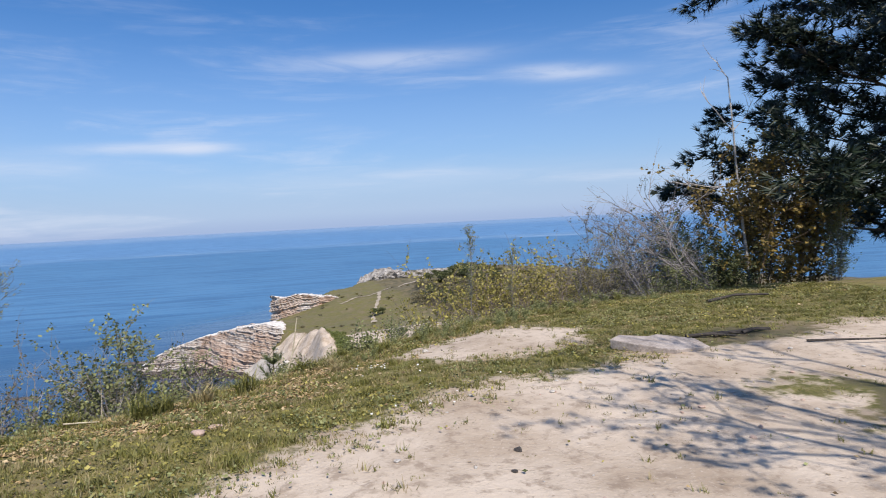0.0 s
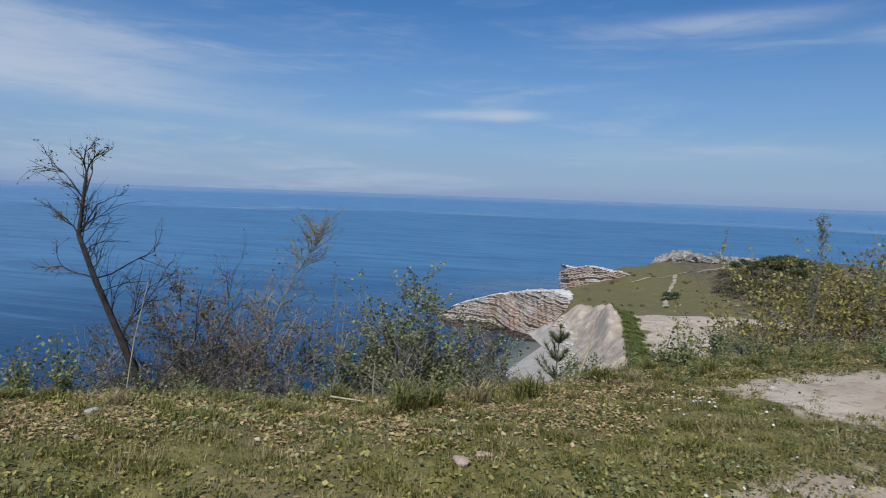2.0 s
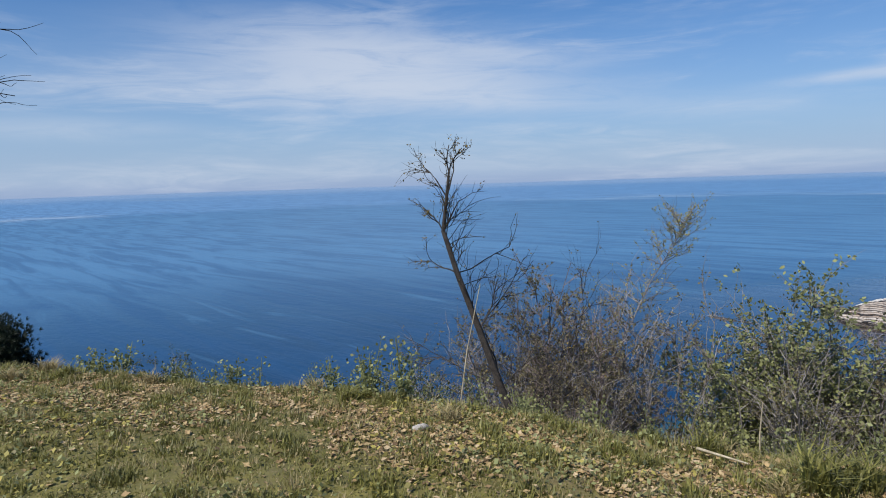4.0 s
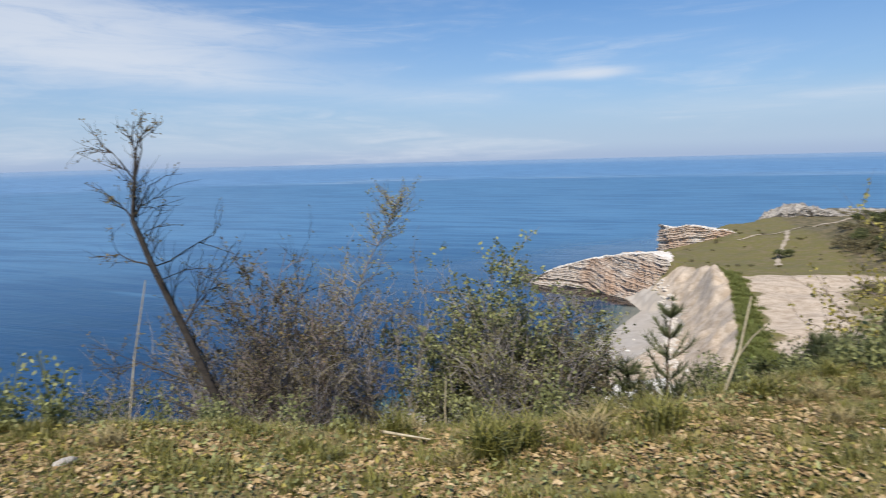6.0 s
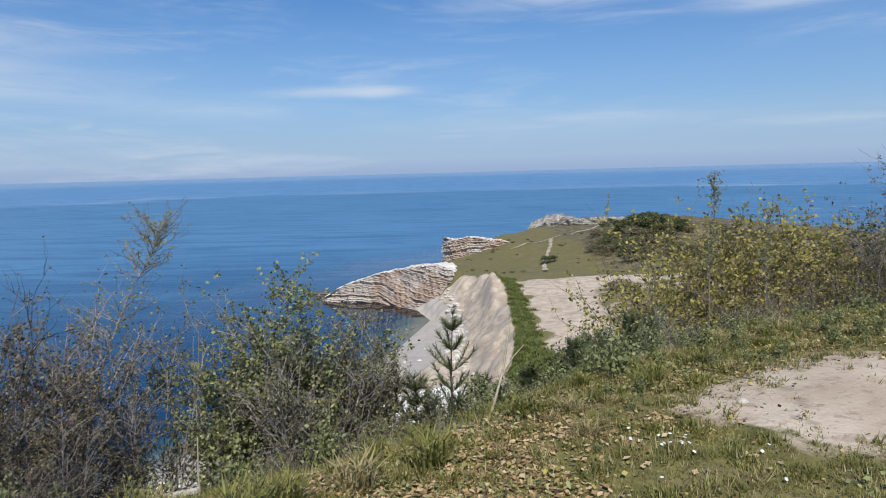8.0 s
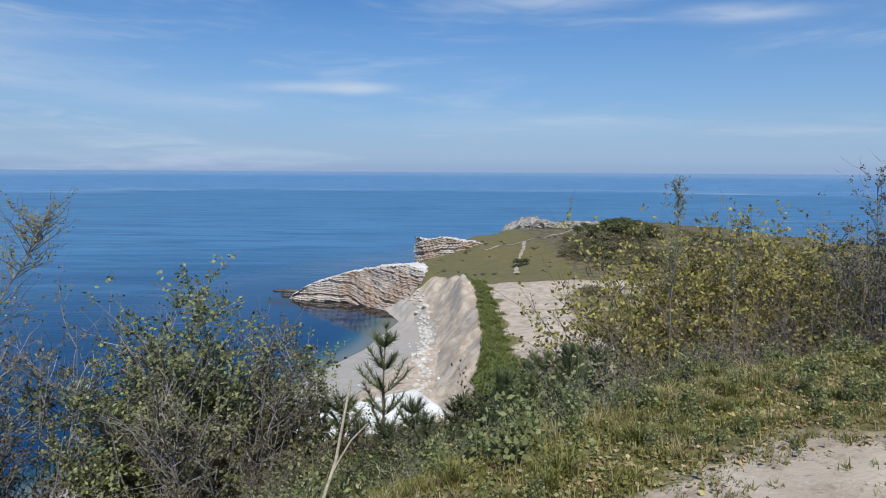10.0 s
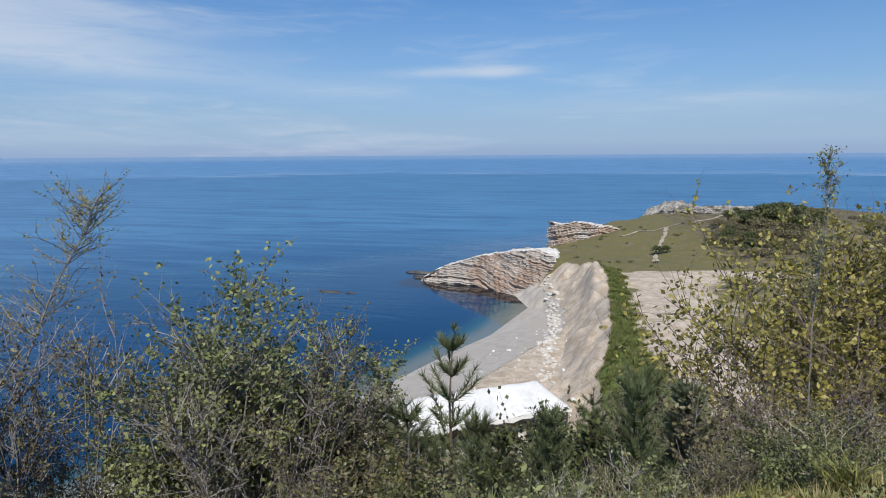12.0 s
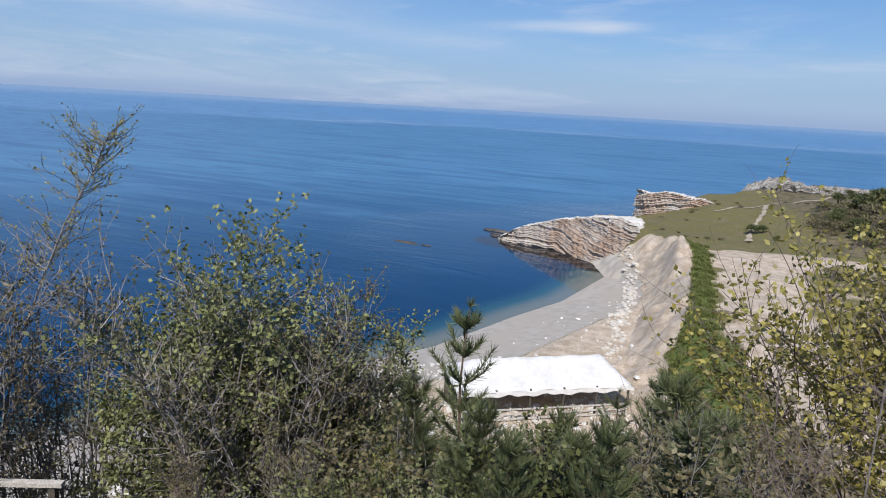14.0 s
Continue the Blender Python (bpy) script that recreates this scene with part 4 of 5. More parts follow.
def sapling(seed, pts, rad, twigs, label, leafmat, leaf=0.045, leaves=5, reach=1.0):
    p = Plant(seed)
    line = polyline(pts)
    p.limb(line, rad, rad * 0.25, 5)
    n = len(line)
    for k in range(twigs):
        f = p.r.uniform(0.35, 1.0) ** 0.7 * (n - 1)
        i = min(int(f), n - 2)
        a = line[i].lerp(line[i + 1], f - i)
        q = p.r.uniform(0, 6.28)
        p.grow(a, Vector((math.cos(q) * 0.8 * reach, math.sin(q) * 0.8 * reach, 0.75)), reach * p.r.uniform(0.4, 0.8) * (1.3 - f / n), rad * 0.3, 1, 0.15, 0.06, (2, 4), leaves, leaf, 0.6, 0.1)
    return p.make("sapling", BARK_GREY, leafmat, label, "tree", woodname="trunk")


sapling(311, [(0, 0, -1), (0.1, 0.05, 1.0), (0.45, 0.2, 2.6), (0.85, 0.45, 3.8), (1.25, 0.7, 4.9), (1.70, 0.92, 5.75), (1.95, 1.02, 6.35)], 0.028, 80, "slender grey sapling with sparse yellowish leaves", LEAF_YELLOW, 0.042, 6, 1.55).matrix_world = Matrix.Translation((-8.1, 13.25, -5.75))
sapling(312, [(0, 0, -0.6), (0.02, 0.0, 2.0), (-0.03, 0.05, 4.0), (0.02, 0.0, 5.2), (0.0, 0.02, 6.0)], 0.013, 72, "thin upright poplar shoot above the yellow bushes", LEAF_GREEN, 0.032, 4, 0.52).matrix_world = Matrix.Translation((4.65, 13.84, -4.75))
sapling(313, [(0, 0, -0.6), (0.1, 0.0, 2.0), (0.0, 0.05, 3.6), (0.05, 0.0, 4.8)], 0.012, 46, "thin upright poplar shoot above the yellow bushes", LEAF_GREEN, 0.032, 4, 0.52).matrix_world = Matrix.Translation((5.9, 14.3, -4.2))


def young_pine(seed, tall, label):
    """A young pine: one stem, whorls of upswept branches, long needles."""
    p = Plant(seed)
    r = p.r
    stem = [Vector((0.04 * math.sin(k), 0.04 * math.cos(k * 1.7), tall * k / 7)) for k in range(8)]
    p.limb(stem, 0.012 + tall * 0.009, 0.008, 6)
    whorl = 0
    z = tall * 0.22
    while z < tall * 0.97:
        f = z / tall
        for k in range(5):
            a = whorl * 0.7 + k * 1.257 + r.uniform(-0.3, 0.3)
            ln = (1 - f) * tall * 0.36 * r.uniform(0.45, 1.2) + 0.16
            d = Vector((math.cos(a), math.sin(a), 0.55))
            pts = [Vector((0, 0, z))]
            for _ in range(4):
                d = (d + Vector((0, 0, 0.16))).normalized()
                pts.append(pts[-1] + d * ln / 4)
            p.limb(pts, 0.009, 0.004, 3)
            for q in range(1, 5):
                p.needles(pts[q], d + Vector((0, 0, 0.4)), 0.19, 15, 0.036)
                p.needles(pts[q].lerp(pts[q - 1], 0.5), d + Vector((0, 0, 0.3)), 0.18, 11, 0.036)
        z += tall * 0.10
        whorl += 1
    p.needles(stem[-1], Vector((0, 0, 1)), 0.17, 30)
    return p.make("pine_sapling", BARK_BROWN, NEEDLE, label, "pine tree", "needle_foliage", "young pines", "trunk")


PINES = [young_pine(331, 4.4, "young pine with long green needles on the bluff"), young_pine(332, 2.2, "young pine with long green needles on the bluff")]
PINES[0].matrix_world = stand(PINES[0], -0.41, 15.62, (-1.6 - height(-0.41, 15.62)) / 4.5)
PINES[1].matrix_world = stand(PINES[1], 2.8, 15.4, (-2.1 - height(2.8, 15.4)) / 2.3)
for w, x, y, top in ((1, 0.9, 13.2, -2.7), (1, 1.7, 12.4, -2.3), (1, 2.3, 13.8, -2.7), (1, 3.6, 16.4, -3.4), (0, 0.7, 18.4, -5.0), (1, 2.9, 12.4, -1.5), (1, 0.2, 14.6, -2.75), (1, -0.9, 14.9, -3.3), (1, 1.3, 15.2, -2.9), (1, 0.5, 12.6, -2.2), (1, 1.9, 11.6, -1.25), (1, -0.2, 13.4, -2.7), (0, 2.0, 15.5, -2.5), (0, 2.55, 15.9, -2.3), (1, 3.1, 13.2, -1.55), (1, -1.3, 15.8, -3.1), (0, -1.9, 17.0, -3.6), (1, 0.9, 11.8, -1.7), (1, 2.2, 10.4, -0.5), (1, 2.7, 11.2, -0.75), (1, 1.5, 10.8, -0.95)):
    full = (4.5, 2.3)[w]
    clone(PINES[w], stand(PINES[w], x, y, (top - height(x, y)) / full, rng.uniform(0, 6.28)))


def big_pine(seed, tall, spread, bottom, mat, label):
    """A grown pine: forking limbs that carry dense clumps of needles."""
    p = Plant(seed)
    r = p.r
    trunk = [Vector((0.15 * math.sin(k * 0.9), 0.12 * math.cos(k * 1.3), tall * k / 9 - 0.5)) for k in range(10)]
    p.limb(trunk, 0.03 * tall, 0.03, 9)
    tips = []
    for k in range(64):
        f = bottom + (1 - bottom) * (k / 64) ** 0.9
        a = k * 2.4 + r.uniform(-0.4, 0.4)
        ln = spread * (1.05 - 0.7 * ((f - bottom) / (1 - bottom)) ** 2.2) * r.uniform(0.6, 1.1)
        d = Vector((math.cos(a), math.sin(a), r.uniform(0.0, 0.35)))
        pts = [Vector((0, 0, f * tall - 0.5))]
        for _ in range(5):
            d = (d + Vector((r.gauss(0, 0.12), r.gauss(0, 0.12), r.gauss(0.03, 0.08)))).normalized()
            pts.append(pts[-1] + d * ln / 5)
        p.limb(pts, 0.035, 0.012, 4)
        for q in range(2, 6):
            for _ in range(5):
                e = (d + Vector((r.gauss(0, 0.8), r.gauss(0, 0.8), r.gauss(0.25, 0.5)))).normalized()
                tip = pts[q] + e * r.uniform(0.25, 0.75)
                p.limb([pts[q], pts[q].lerp(tip, 0.5) + Vector((0, 0, 0.03)), tip], 0.010, 0.005, 3)
                tips.append((tip, e))
    for tip, e in tips:
        for _ in range(10):
            p.needles(tip + Vector((r.gauss(0, 0.13), r.gauss(0, 0.13), r.gauss(0, 0.10))), e, 0.26 if tall > 4 else 0.09, 14, 0.085)
    return p.make("pine_tree", BARK_DARK, mat, label, "pine tree", "needle_foliage", "", "trunk")


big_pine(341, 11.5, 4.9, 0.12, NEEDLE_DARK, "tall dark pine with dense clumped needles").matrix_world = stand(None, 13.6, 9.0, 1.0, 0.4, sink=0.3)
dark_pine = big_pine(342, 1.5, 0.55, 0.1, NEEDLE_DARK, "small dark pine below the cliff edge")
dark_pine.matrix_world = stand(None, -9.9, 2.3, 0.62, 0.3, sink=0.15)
clone(dark_pine, stand(None, -10.2, 3.9, 0.5, 1.2, sink=0.1))


def bare_tree():
    p = Plant(351)
    trunk = polyline([(0, 0, -0.5), (0.05, 0, 1.2), (0.0, 0.1, 2.4), (0.1, 0.1, 3.4)])
    p.limb(trunk, 0.10, 0.05, 7)
    for k in range(9):
        a = k * 0.7
        p.grow(trunk[2 + k % 2], Vector((math.cos(a), math.sin(a), 0.55)), 1.5, 0.035, 3, 0.16, 0.02, (3, 4), 0, 0.03, 0.6)
    return p.make("bare_tree", BARK_DARK, LEAF_RUST, "bare dark tree with fine twigs at the clifftop", "tree", woodname="trunk")


bare_tree().matrix_world = stand(None, -10.6, 1.2, 1.0, 0.0)


def slim_tree():
    """A pale dead stem with a few long side twigs."""
    p = Plant(352)
    stem = polyline([(0.35, 0, -0.4), (0.22, 0, 1.0), (0.1, 0.05, 2.3), (-0.02, 0.0, 3.5), (-0.12, 0.0, 4.6)])
    p.limb(stem, 0.04, 0.012, 6)
    for i, d, ln in ((3, (-0.9, 0.1, 0.35), 1.1), (3, (0.6, -0.3, 0.7), 0.6), (2, (-1.0, 0.2, 0.25), 1.3), (4, (-0.7, 0.0, 0.6), 0.6), (2, (0.7, 0.3, 0.8), 0.9), (1, (-0.8, -0.3, 0.7), 1.2)):
        p.grow(stem[i], Vector(d), ln, 0.013, 1, 0.16, 0.03, (2, 4), 0, 0.03, 0.6)
    return p.make("slim_tree", BARK_PALE, LEAF_RUST, "slim pale dead tree with a few long twigs", "tree", woodname="trunk")


slim_tree().matrix_world = stand(None, 9.45, 10.0, 1.0, 0.0)


def arching_tree(seed, reach, leaves, leafmat, label):
    """A small tree with several leaning stems and fine arching twigs."""
    p = Plant(seed)
    r = p.r
    for k in range(5):
        a = reach + r.uniform(-0.5, 0.5)
        d = Vector((math.cos(a) * 0.75, math.sin(a) * 0.75, 1.0))
        pts = [Vector((r.gauss(0, 0.15), r.gauss(0, 0.15), -0.4))]
        for _ in range(6):
            d = (d + Vector((r.gauss(0, 0.08), r.gauss(0, 0.08), r.gauss(-0.03, 0.05)))).normalized()
            pts.append(pts[-1] + d * 0.55)
        p.limb(pts, 0.03, 0.008, 5)
        for _ in range(13):
            i = r.randint(2, 6)
            q = r.uniform(0, 6.28)
            p.grow(pts[i], Vector((math.cos(q), math.sin(q), 0.45)) + d * 0.4, r.uniform(0.5, 1.0), 0.009, 2, 0.15, -0.02, (2, 3), leaves, 0.05, 0.6, 0.4)
    return p.make("small_tree", BARK_GREY, leafmat, label, "tree", woodname="trunk")


arching_tree(353, 3.1, 0, LEAF_OLIVE, "small leafless tree with fine grey arching twigs").matrix_world = stand(None, 9.4, 10.2, 0.95, 0.0)
arching_tree(354, 1.8, 2, LEAF_YELLOW, "small grey-twigged tree with first yellow leaves").matrix_world = stand(None, 8.0, 10.6, 0.75, 0.0)


def shade_tree():
    """The tree behind the start, which shades the bare ground."""
    p = Plant(355)
    r = p.r
    trunk = polyline([(0, 0, -0.5), (0.05, 0.05, 1.2), (-0.05, 0.2, 2.6), (0.0, 0.35, 3.8)])
    p.limb(trunk, 0.14, 0.07, 8)
    for k in range(13):
        a = k * 0.49 + r.uniform(-0.2, 0.2)
        p.grow(trunk[2 + k % 2], Vector((math.cos(a) * 1.2, math.sin(a), 0.5)), 1.9, 0.03, 3, 0.15, 0.03, (3, 4), 5, 0.07, 0.65)
    return p.make("shade_tree", BARK_DARK, LEAF_RUST, "branching tree with sparse leaves beside the bare ground", "tree", woodname="trunk")


shade_tree().matrix_world = stand(None, 5.4, -3.9, 1.25, 0.0)

# ---- scrub on the far headland ----


def far_bush(seed, mat, label, wide=1.6, tall=1.6, clumps=700):
    """A rounded, uneven bush of leaf clumps on a few stems."""
    p = Plant(seed)
    r = p.r
    lobes = [(Vector((r.gauss(0, 0.4) * wide, r.gauss(0, 0.4) * wide, r.uniform(0.35, 0.75) * tall)), r.uniform(0.3, 0.6)) for _ in range(7)]
    for c, q in lobes:
        p.limb([Vector((0, 0, -0.3)), c * 0.5, c], 0.05, 0.02, 4)
    for _ in range(clumps):
        c, q = r.choice(lobes)
        d = Vector((r.gauss(0, 1), r.gauss(0, 1), r.gauss(0.2, 0.8))).normalized()
        p.leaf(c + Vector((d.x * wide, d.y * wide, d.z * tall * 0.7)) * q * r.uniform(0.55, 1.05), r.uniform(0.14, 0.3))
    return p.make("bush", BARK_DARK, mat, label, "bush", group="bushes on the headland")


FAR = [far_bush(401, LEAF_DARK, "dark green rounded bush on the headland"), far_bush(402, LEAF_DARK, "dark green rounded bush on the headland"), far_bush(403, LEAF_OLIVE, "brownish scrub bush on the headland", 1.8, 1.1), far_bush(404, LEAF_SCRUB, "olive scrub bush on the headland", 1.8, 1.2)]
spots = [(0, 13.9, 107.5, 0.9), (0, 15.4, 107.9, 0.7)]
for k in range(190):
    x, y = rng.uniform(18, 72), rng.uniform(95, 136)
    q = math.hypot((x - 47) / 26, (y - 116) / 20)
    if q > 1:
        continue
    core = abs(x - 34) < 6 and y > 112
    spots.append((rng.choice((0, 1)) if (core and rng.random() < 0.7) or rng.random() < 0.1 else rng.choice((2, 3, 2, 3)), x, y, rng.uniform(0.8, 1.6) if core else rng.uniform(0.35, 1.0)))
for k in range(30):
    x, y = rng.uniform(20, 60), rng.uniform(60, 100)
    if outside(np.array([x]), np.array([y]), ROAD)[0] > 0:
        spots.append((rng.choice((2, 3, 3)), x, y, rng.uniform(0.5, 1.1)))
for k in range(16):
    x, y = rng.uniform(30, 60), rng.uniform(140, 175)
    spots.append((rng.choice((0, 2)), x, y, rng.uniform(0.4, 0.9)))
for k in range(45):
    x, y = rng.uniform(23, 36), rng.uniform(98, 116)
    spots.append((rng.choice((2, 3, 2, 0)), x, y, rng.uniform(0.5, 1.3)))
for k in range(45):
    x, y = rng.uniform(0, 30), rng.uniform(98, 140)
    if away(np.array([x]), np.array([y]), TRAIL)[0] > 1.2 and outside(np.array([x]), np.array([y]), UPLAND)[0] < -1:
        spots.append((rng.choice((2, 3)), x, y, rng.uniform(0.10, 0.32)))
used = set()
for w, x, y, size in spots:
    m = stand(None, x, y, size, rng.uniform(0, 6.28))
    if w not in used:
        used.add(w)
        FAR[w].matrix_world = m
    else:
        clone(FAR[w], m)

# ---- beach shelter ----


def beam(a, b, wide, tall):
    """A squared timber between two points."""
    a, b = Vector(a), Vector(b)
    d = (b - a).normalized()
    s = d.cross(Vector((0, 0, 1)))
    s = s.normalized() if s.length > 1e-4 else Vector((1, 0, 0))
    u = s.cross(d).normalized()
    vs = []
    for p in (a, b):
        for i, j in ((-1, -1), (1, -1), (1, 1), (-1, 1)):
            vs.append(tuple(p + s * wide / 2 * i + u * tall / 2 * j))
    return vs, [(0, 1, 2, 3), (7, 6, 5, 4), (0, 4, 5, 1), (1, 5, 6, 2), (2, 6, 7, 3), (3, 7, 4, 0)]


def shelter():
    """A long marquee: a white tarpaulin roof with hipped ends over dark posts, white rails in front."""
    root = new("beach_shelter")
    long, deep, eave, ridge = 12.6, 5.0, 2.35, 3.65
    vs, fs = [], []
    nu, nv = 60, 16
    for i in range(nu + 1):
        for j in range(nv + 1):
            x, y = -long / 2 + long * i / nu, -deep / 2 + deep * j / nv
            rise = min((deep / 2 - abs(y)) / (deep / 2), (long / 2 - abs(x)) / 1.5)
            sag = -0.13 * abs(math.sin(math.pi * (x / 2.7))) * (1 - rise) - 0.07 * math.sin(math.pi * rise)
            vs.append((x, y, eave + (ridge - eave) * max(0, rise) + sag + 0.03 * math.sin(3.1 * x + 2 * y)))
    for i in range(nu):
        for j in range(nv):
            k = i * (nv + 1) + j
            fs.append((k, k + nv + 1, k + nv + 2, k + 1))
    roof = part("roof", (vs, fs), TARP, root, "white tarpaulin roof", True)
    sol = roof.modifiers.new("thickness", "SOLIDIFY")
    sol.thickness = 0.03
    for sy in (-1, 1):
        v, f = [], []
        for i in range(nu + 1):
            x = -long / 2 + long * i / nu
            z = eave - 0.13 * abs(math.sin(math.pi * (x / 2.7)))
            v += [(x, sy * deep / 2 + 0.02 * sy, z), (x, sy * deep / 2 + 0.05 * sy, z - 0.28 - 0.05 * math.sin(5 * x))]
        for i in range(nu):
            f.append((2 * i, 2 * i + 1, 2 * i + 3, 2 * i + 2))
        part("valance", (v, f), TARP, root)
    for i in range(6):
        for sy in (-1, 1):
            x = -long / 2 + 0.3 + (long - 0.6) * i / 5
            part("post", beam((x, sy * (deep / 2 - 0.15), -1.2), (x, sy * (deep / 2 - 0.15), eave), 0.12, 0.12), WOOD_DARK, root)
    part("back_wall", beam((-long / 2 + 0.3, deep / 2 - 0.4, 1.1), (long / 2 - 0.3, deep / 2 - 0.4, 1.1), 0.06, 2.6), WOOD_DARK, root)
    part("floor_deck", beam((-long / 2, 0, -0.1), (long / 2, 0, -0.1), deep, 0.2), WOOD_DARK, root)
    for k in range(3):
        part("rail", beam((-long / 2 + 0.3, -deep / 2 - 0.1, 0.35 + 0.35 * k), (long / 2 - 0.4, -deep / 2 - 0.1, 0.35 + 0.35 * k), 0.05, 0.11), WOOD_PALE, root, "white painted rail")
    for i in range(8):
        x = -long / 2 + 0.3 + (long - 0.7) * i / 7
        part("rail_post", beam((x, -deep / 2 - 0.04, -0.9), (x, -deep / 2 - 0.04, 1.15), 0.09, 0.09), WOOD_PALE, root, "white painted rail post")
    return tagged(root, "beach shelter with a white tarpaulin roof and white rails", "shelter")


SHELTER_AT, SHELTER_Z, SHELTER_TURN = (-5.15, 47.9), -19.25, 32.4
shelter().matrix_world = Matrix.Translation((*SHELTER_AT, SHELTER_Z)) @ Matrix.Rotation(radians(SHELTER_TURN), 4, "Z")

# ---- clifftop things ----


def slab():
    """A broken, tilted concrete slab with chipped edges."""
    outline = [(-0.56, -0.12), (-0.46, 0.16), (-0.10, 0.22), (0.02, 0.35), (0.48, 0.29), (0.62, -0.02), (0.30, -0.22), (0.22, -0.33), (-0.22, -0.27)]
    n = len(outline)
    vs, fs = [], []
    for z, q in ((-0.07, 0.96), (0.025, 1.0), (0.035, 0.98)):
        for i, (x, y) in enumerate(outline):
            vs.append((x * q, y * q, z + 0.006 * math.sin(5 * i)))
    for k in range(2):
        for i in range(n):
            j = (i + 1) % n
            fs.append((k * n + i, k * n + j, (k + 1) * n + j, (k + 1) * n + i))
    fs.append(tuple(range(2 * n, 3 * n)))
    return tagged(mesh_object("stone_slab", vs, fs, CONCRETE), "pale broken slab lying on the bare ground", "slab")


slab().matrix_world = Matrix.Translation((4.05, 4.65, height(4.05, 4.65) + 0.05)) @ Matrix.Rotation(radians(-30), 4, "Z") @ Matrix.Rotation(0.09, 4, "Y") @ Matrix.Rotation(0.06, 4, "X") @ Matrix.Diagonal((0.88, 0.85, 1, 1))


def stone(x, y, size, mat, label, seed, flat=0.6):
    v, f = lump(seed, flat, 0.28, 8, 12)
    ob = mesh_object("stone", v, f, mat, smooth=True)
    ob.matrix_world = Matrix.LocRotScale((x, y, height(x, y) + size * flat * 0.3), Euler((0, 0, seed)), (size, size * 0.8, size))
    return tagged(ob, label, "stone")


PINK_STONE = plain("pink_stone", (0.42, 0.29, 0.23), (0.56, 0.42, 0.34), 6, 0.9, 0.4, 0.01)
stone(-3.19, 3.73, 0.10, PALE_STONE, "small white stone in the leaf litter", 61)
stone(-0.53, 3.5, 0.13, PINK_STONE, "flat pinkish stone on the turf", 62, 0.35)
stone(-0.42, 3.65, 0.09, PINK_STONE, "flat pinkish stone on the turf", 63, 0.35)
stone(1.6, 2.45, 0.06, DARK_STONE, "small dark stone on the bare earth", 64, 0.5)
stone(1.45, 2.1, 0.04, DARK_STONE, "small dark stone on the bare earth", 65, 0.5)
stone(1.72, 5.9, 0.07, PALE_STONE, "small pale stone beside the bare patch", 66)
for k in range(60):
    x, y = rng.uniform(0.2, 6.5), rng.uniform(1.0, 4.4)
    if inside(np.array([x]), np.array([y]), BARE)[0]:
        stone(x, y, rng.uniform(0.015, 0.05), rng.choice((PALE_STONE, PINK_STONE, PINK_STONE)), "small stone on the bare earth", 700 + k, 0.5)


def stick(points, rad, mat, label, name="stick"):
    p = Plant(len(points) * 7 + int(rad * 1e4))
    p.limb(polyline(points), rad, rad * 0.5, 6)
    ob = mesh_object(name, [tuple(v) for v in p.bv], p.bf, mat, smooth=True)
    return tagged(ob, label, "stick")


def on(x, y, up):
    return (x, y, height(x, y) + up)


stick([on(-1.80, 4.62, 0.07), on(-1.68, 4.63, 0.06), on(-1.53, 4.66, 0.04)], 0.010, STRAW, "pale fallen stick at the cliff edge")
stick([on(-1.66, 5.25, -0.05), on(-1.67, 5.26, 0.2), on(-1.66, 5.27, 0.42)], 0.007, STRAW, "thin dry upright stalk at the edge", "dry_stalk")
stick([on(-3.45, 4.35, -0.05), on(-3.4, 4.4, 0.45), on(-3.3, 4.45, 0.95)], 0.006, STRAW, "thin pale leaning stalk at the edge", "dry_stalk")
stick([on(0.05, 6.3, -0.05), on(0.17, 6.42, 0.32), on(0.24, 6.5, 0.72)], 0.012, STRAW, "thin pale leaning stalk at the edge", "dry_stalk")
stick([on(0.16, 6.41, 0.28), on(0.25, 6.42, 0.4), on(0.33, 6.45, 0.46)], 0.007, STRAW, "thin pale leaning stalk at the edge", "dry_stalk")
stick([on(6.6, 7.2, 0.03), on(7.2, 7.3, 0.07), on(7.8, 7.25, 0.05)], 0.03, BARK_DARK, "dark fallen branch on the grass")
stick([on(5.6, 4.2, 0.02), on(6.1, 3.9, 0.05), on(6.9, 3.8, 0.03)], 0.015, BARK_DARK, "dark fallen branch on the bare earth")


for k in range(7):
    x, y, a, ln = rng.uniform(4.6, 6.3), rng.uniform(4.75, 5.3), rng.uniform(-0.5, 0.5), rng.uniform(0.12, 0.3)
    stick([on(x, y, 0.02), on(x + ln * math.cos(a), y + ln * math.sin(a), 0.045), on(x + 2 * ln * math.cos(a), y + 2 * ln * math.sin(a), 0.02)], rng.uniform(0.012, 0.03), rng.choice((BARK_DARK, BARK_DARK, BARK_GREY)), "charred piece of wood beside the slab")


def railing():
    root = new("wooden_railing")
    for k, z in enumerate((1.0, 0.62)):
        part("rail", beam((-2.6, 0, z), (0.55, 0.05, z + 0.01), 0.10, 0.06 if k == 0 else 0.10), WOOD_PALE if k == 0 else WOOD_DARK, root, "grey weathered rail")
    for x in (-2.4, -1.0, 0.4):
        part("post", beam((x, 0.06, -1.0), (x, 0.06, 0.97), 0.09, 0.09), WOOD_DARK, root)
    return tagged(root, "weathered wooden railing low on the bluff", "railing")


railing().matrix_world = Matrix.Translation((-5.3, 11.75, -4.9)) @ Matrix.Rotation(radians(22), 4, "Z")


# ---- plants at the edge ----


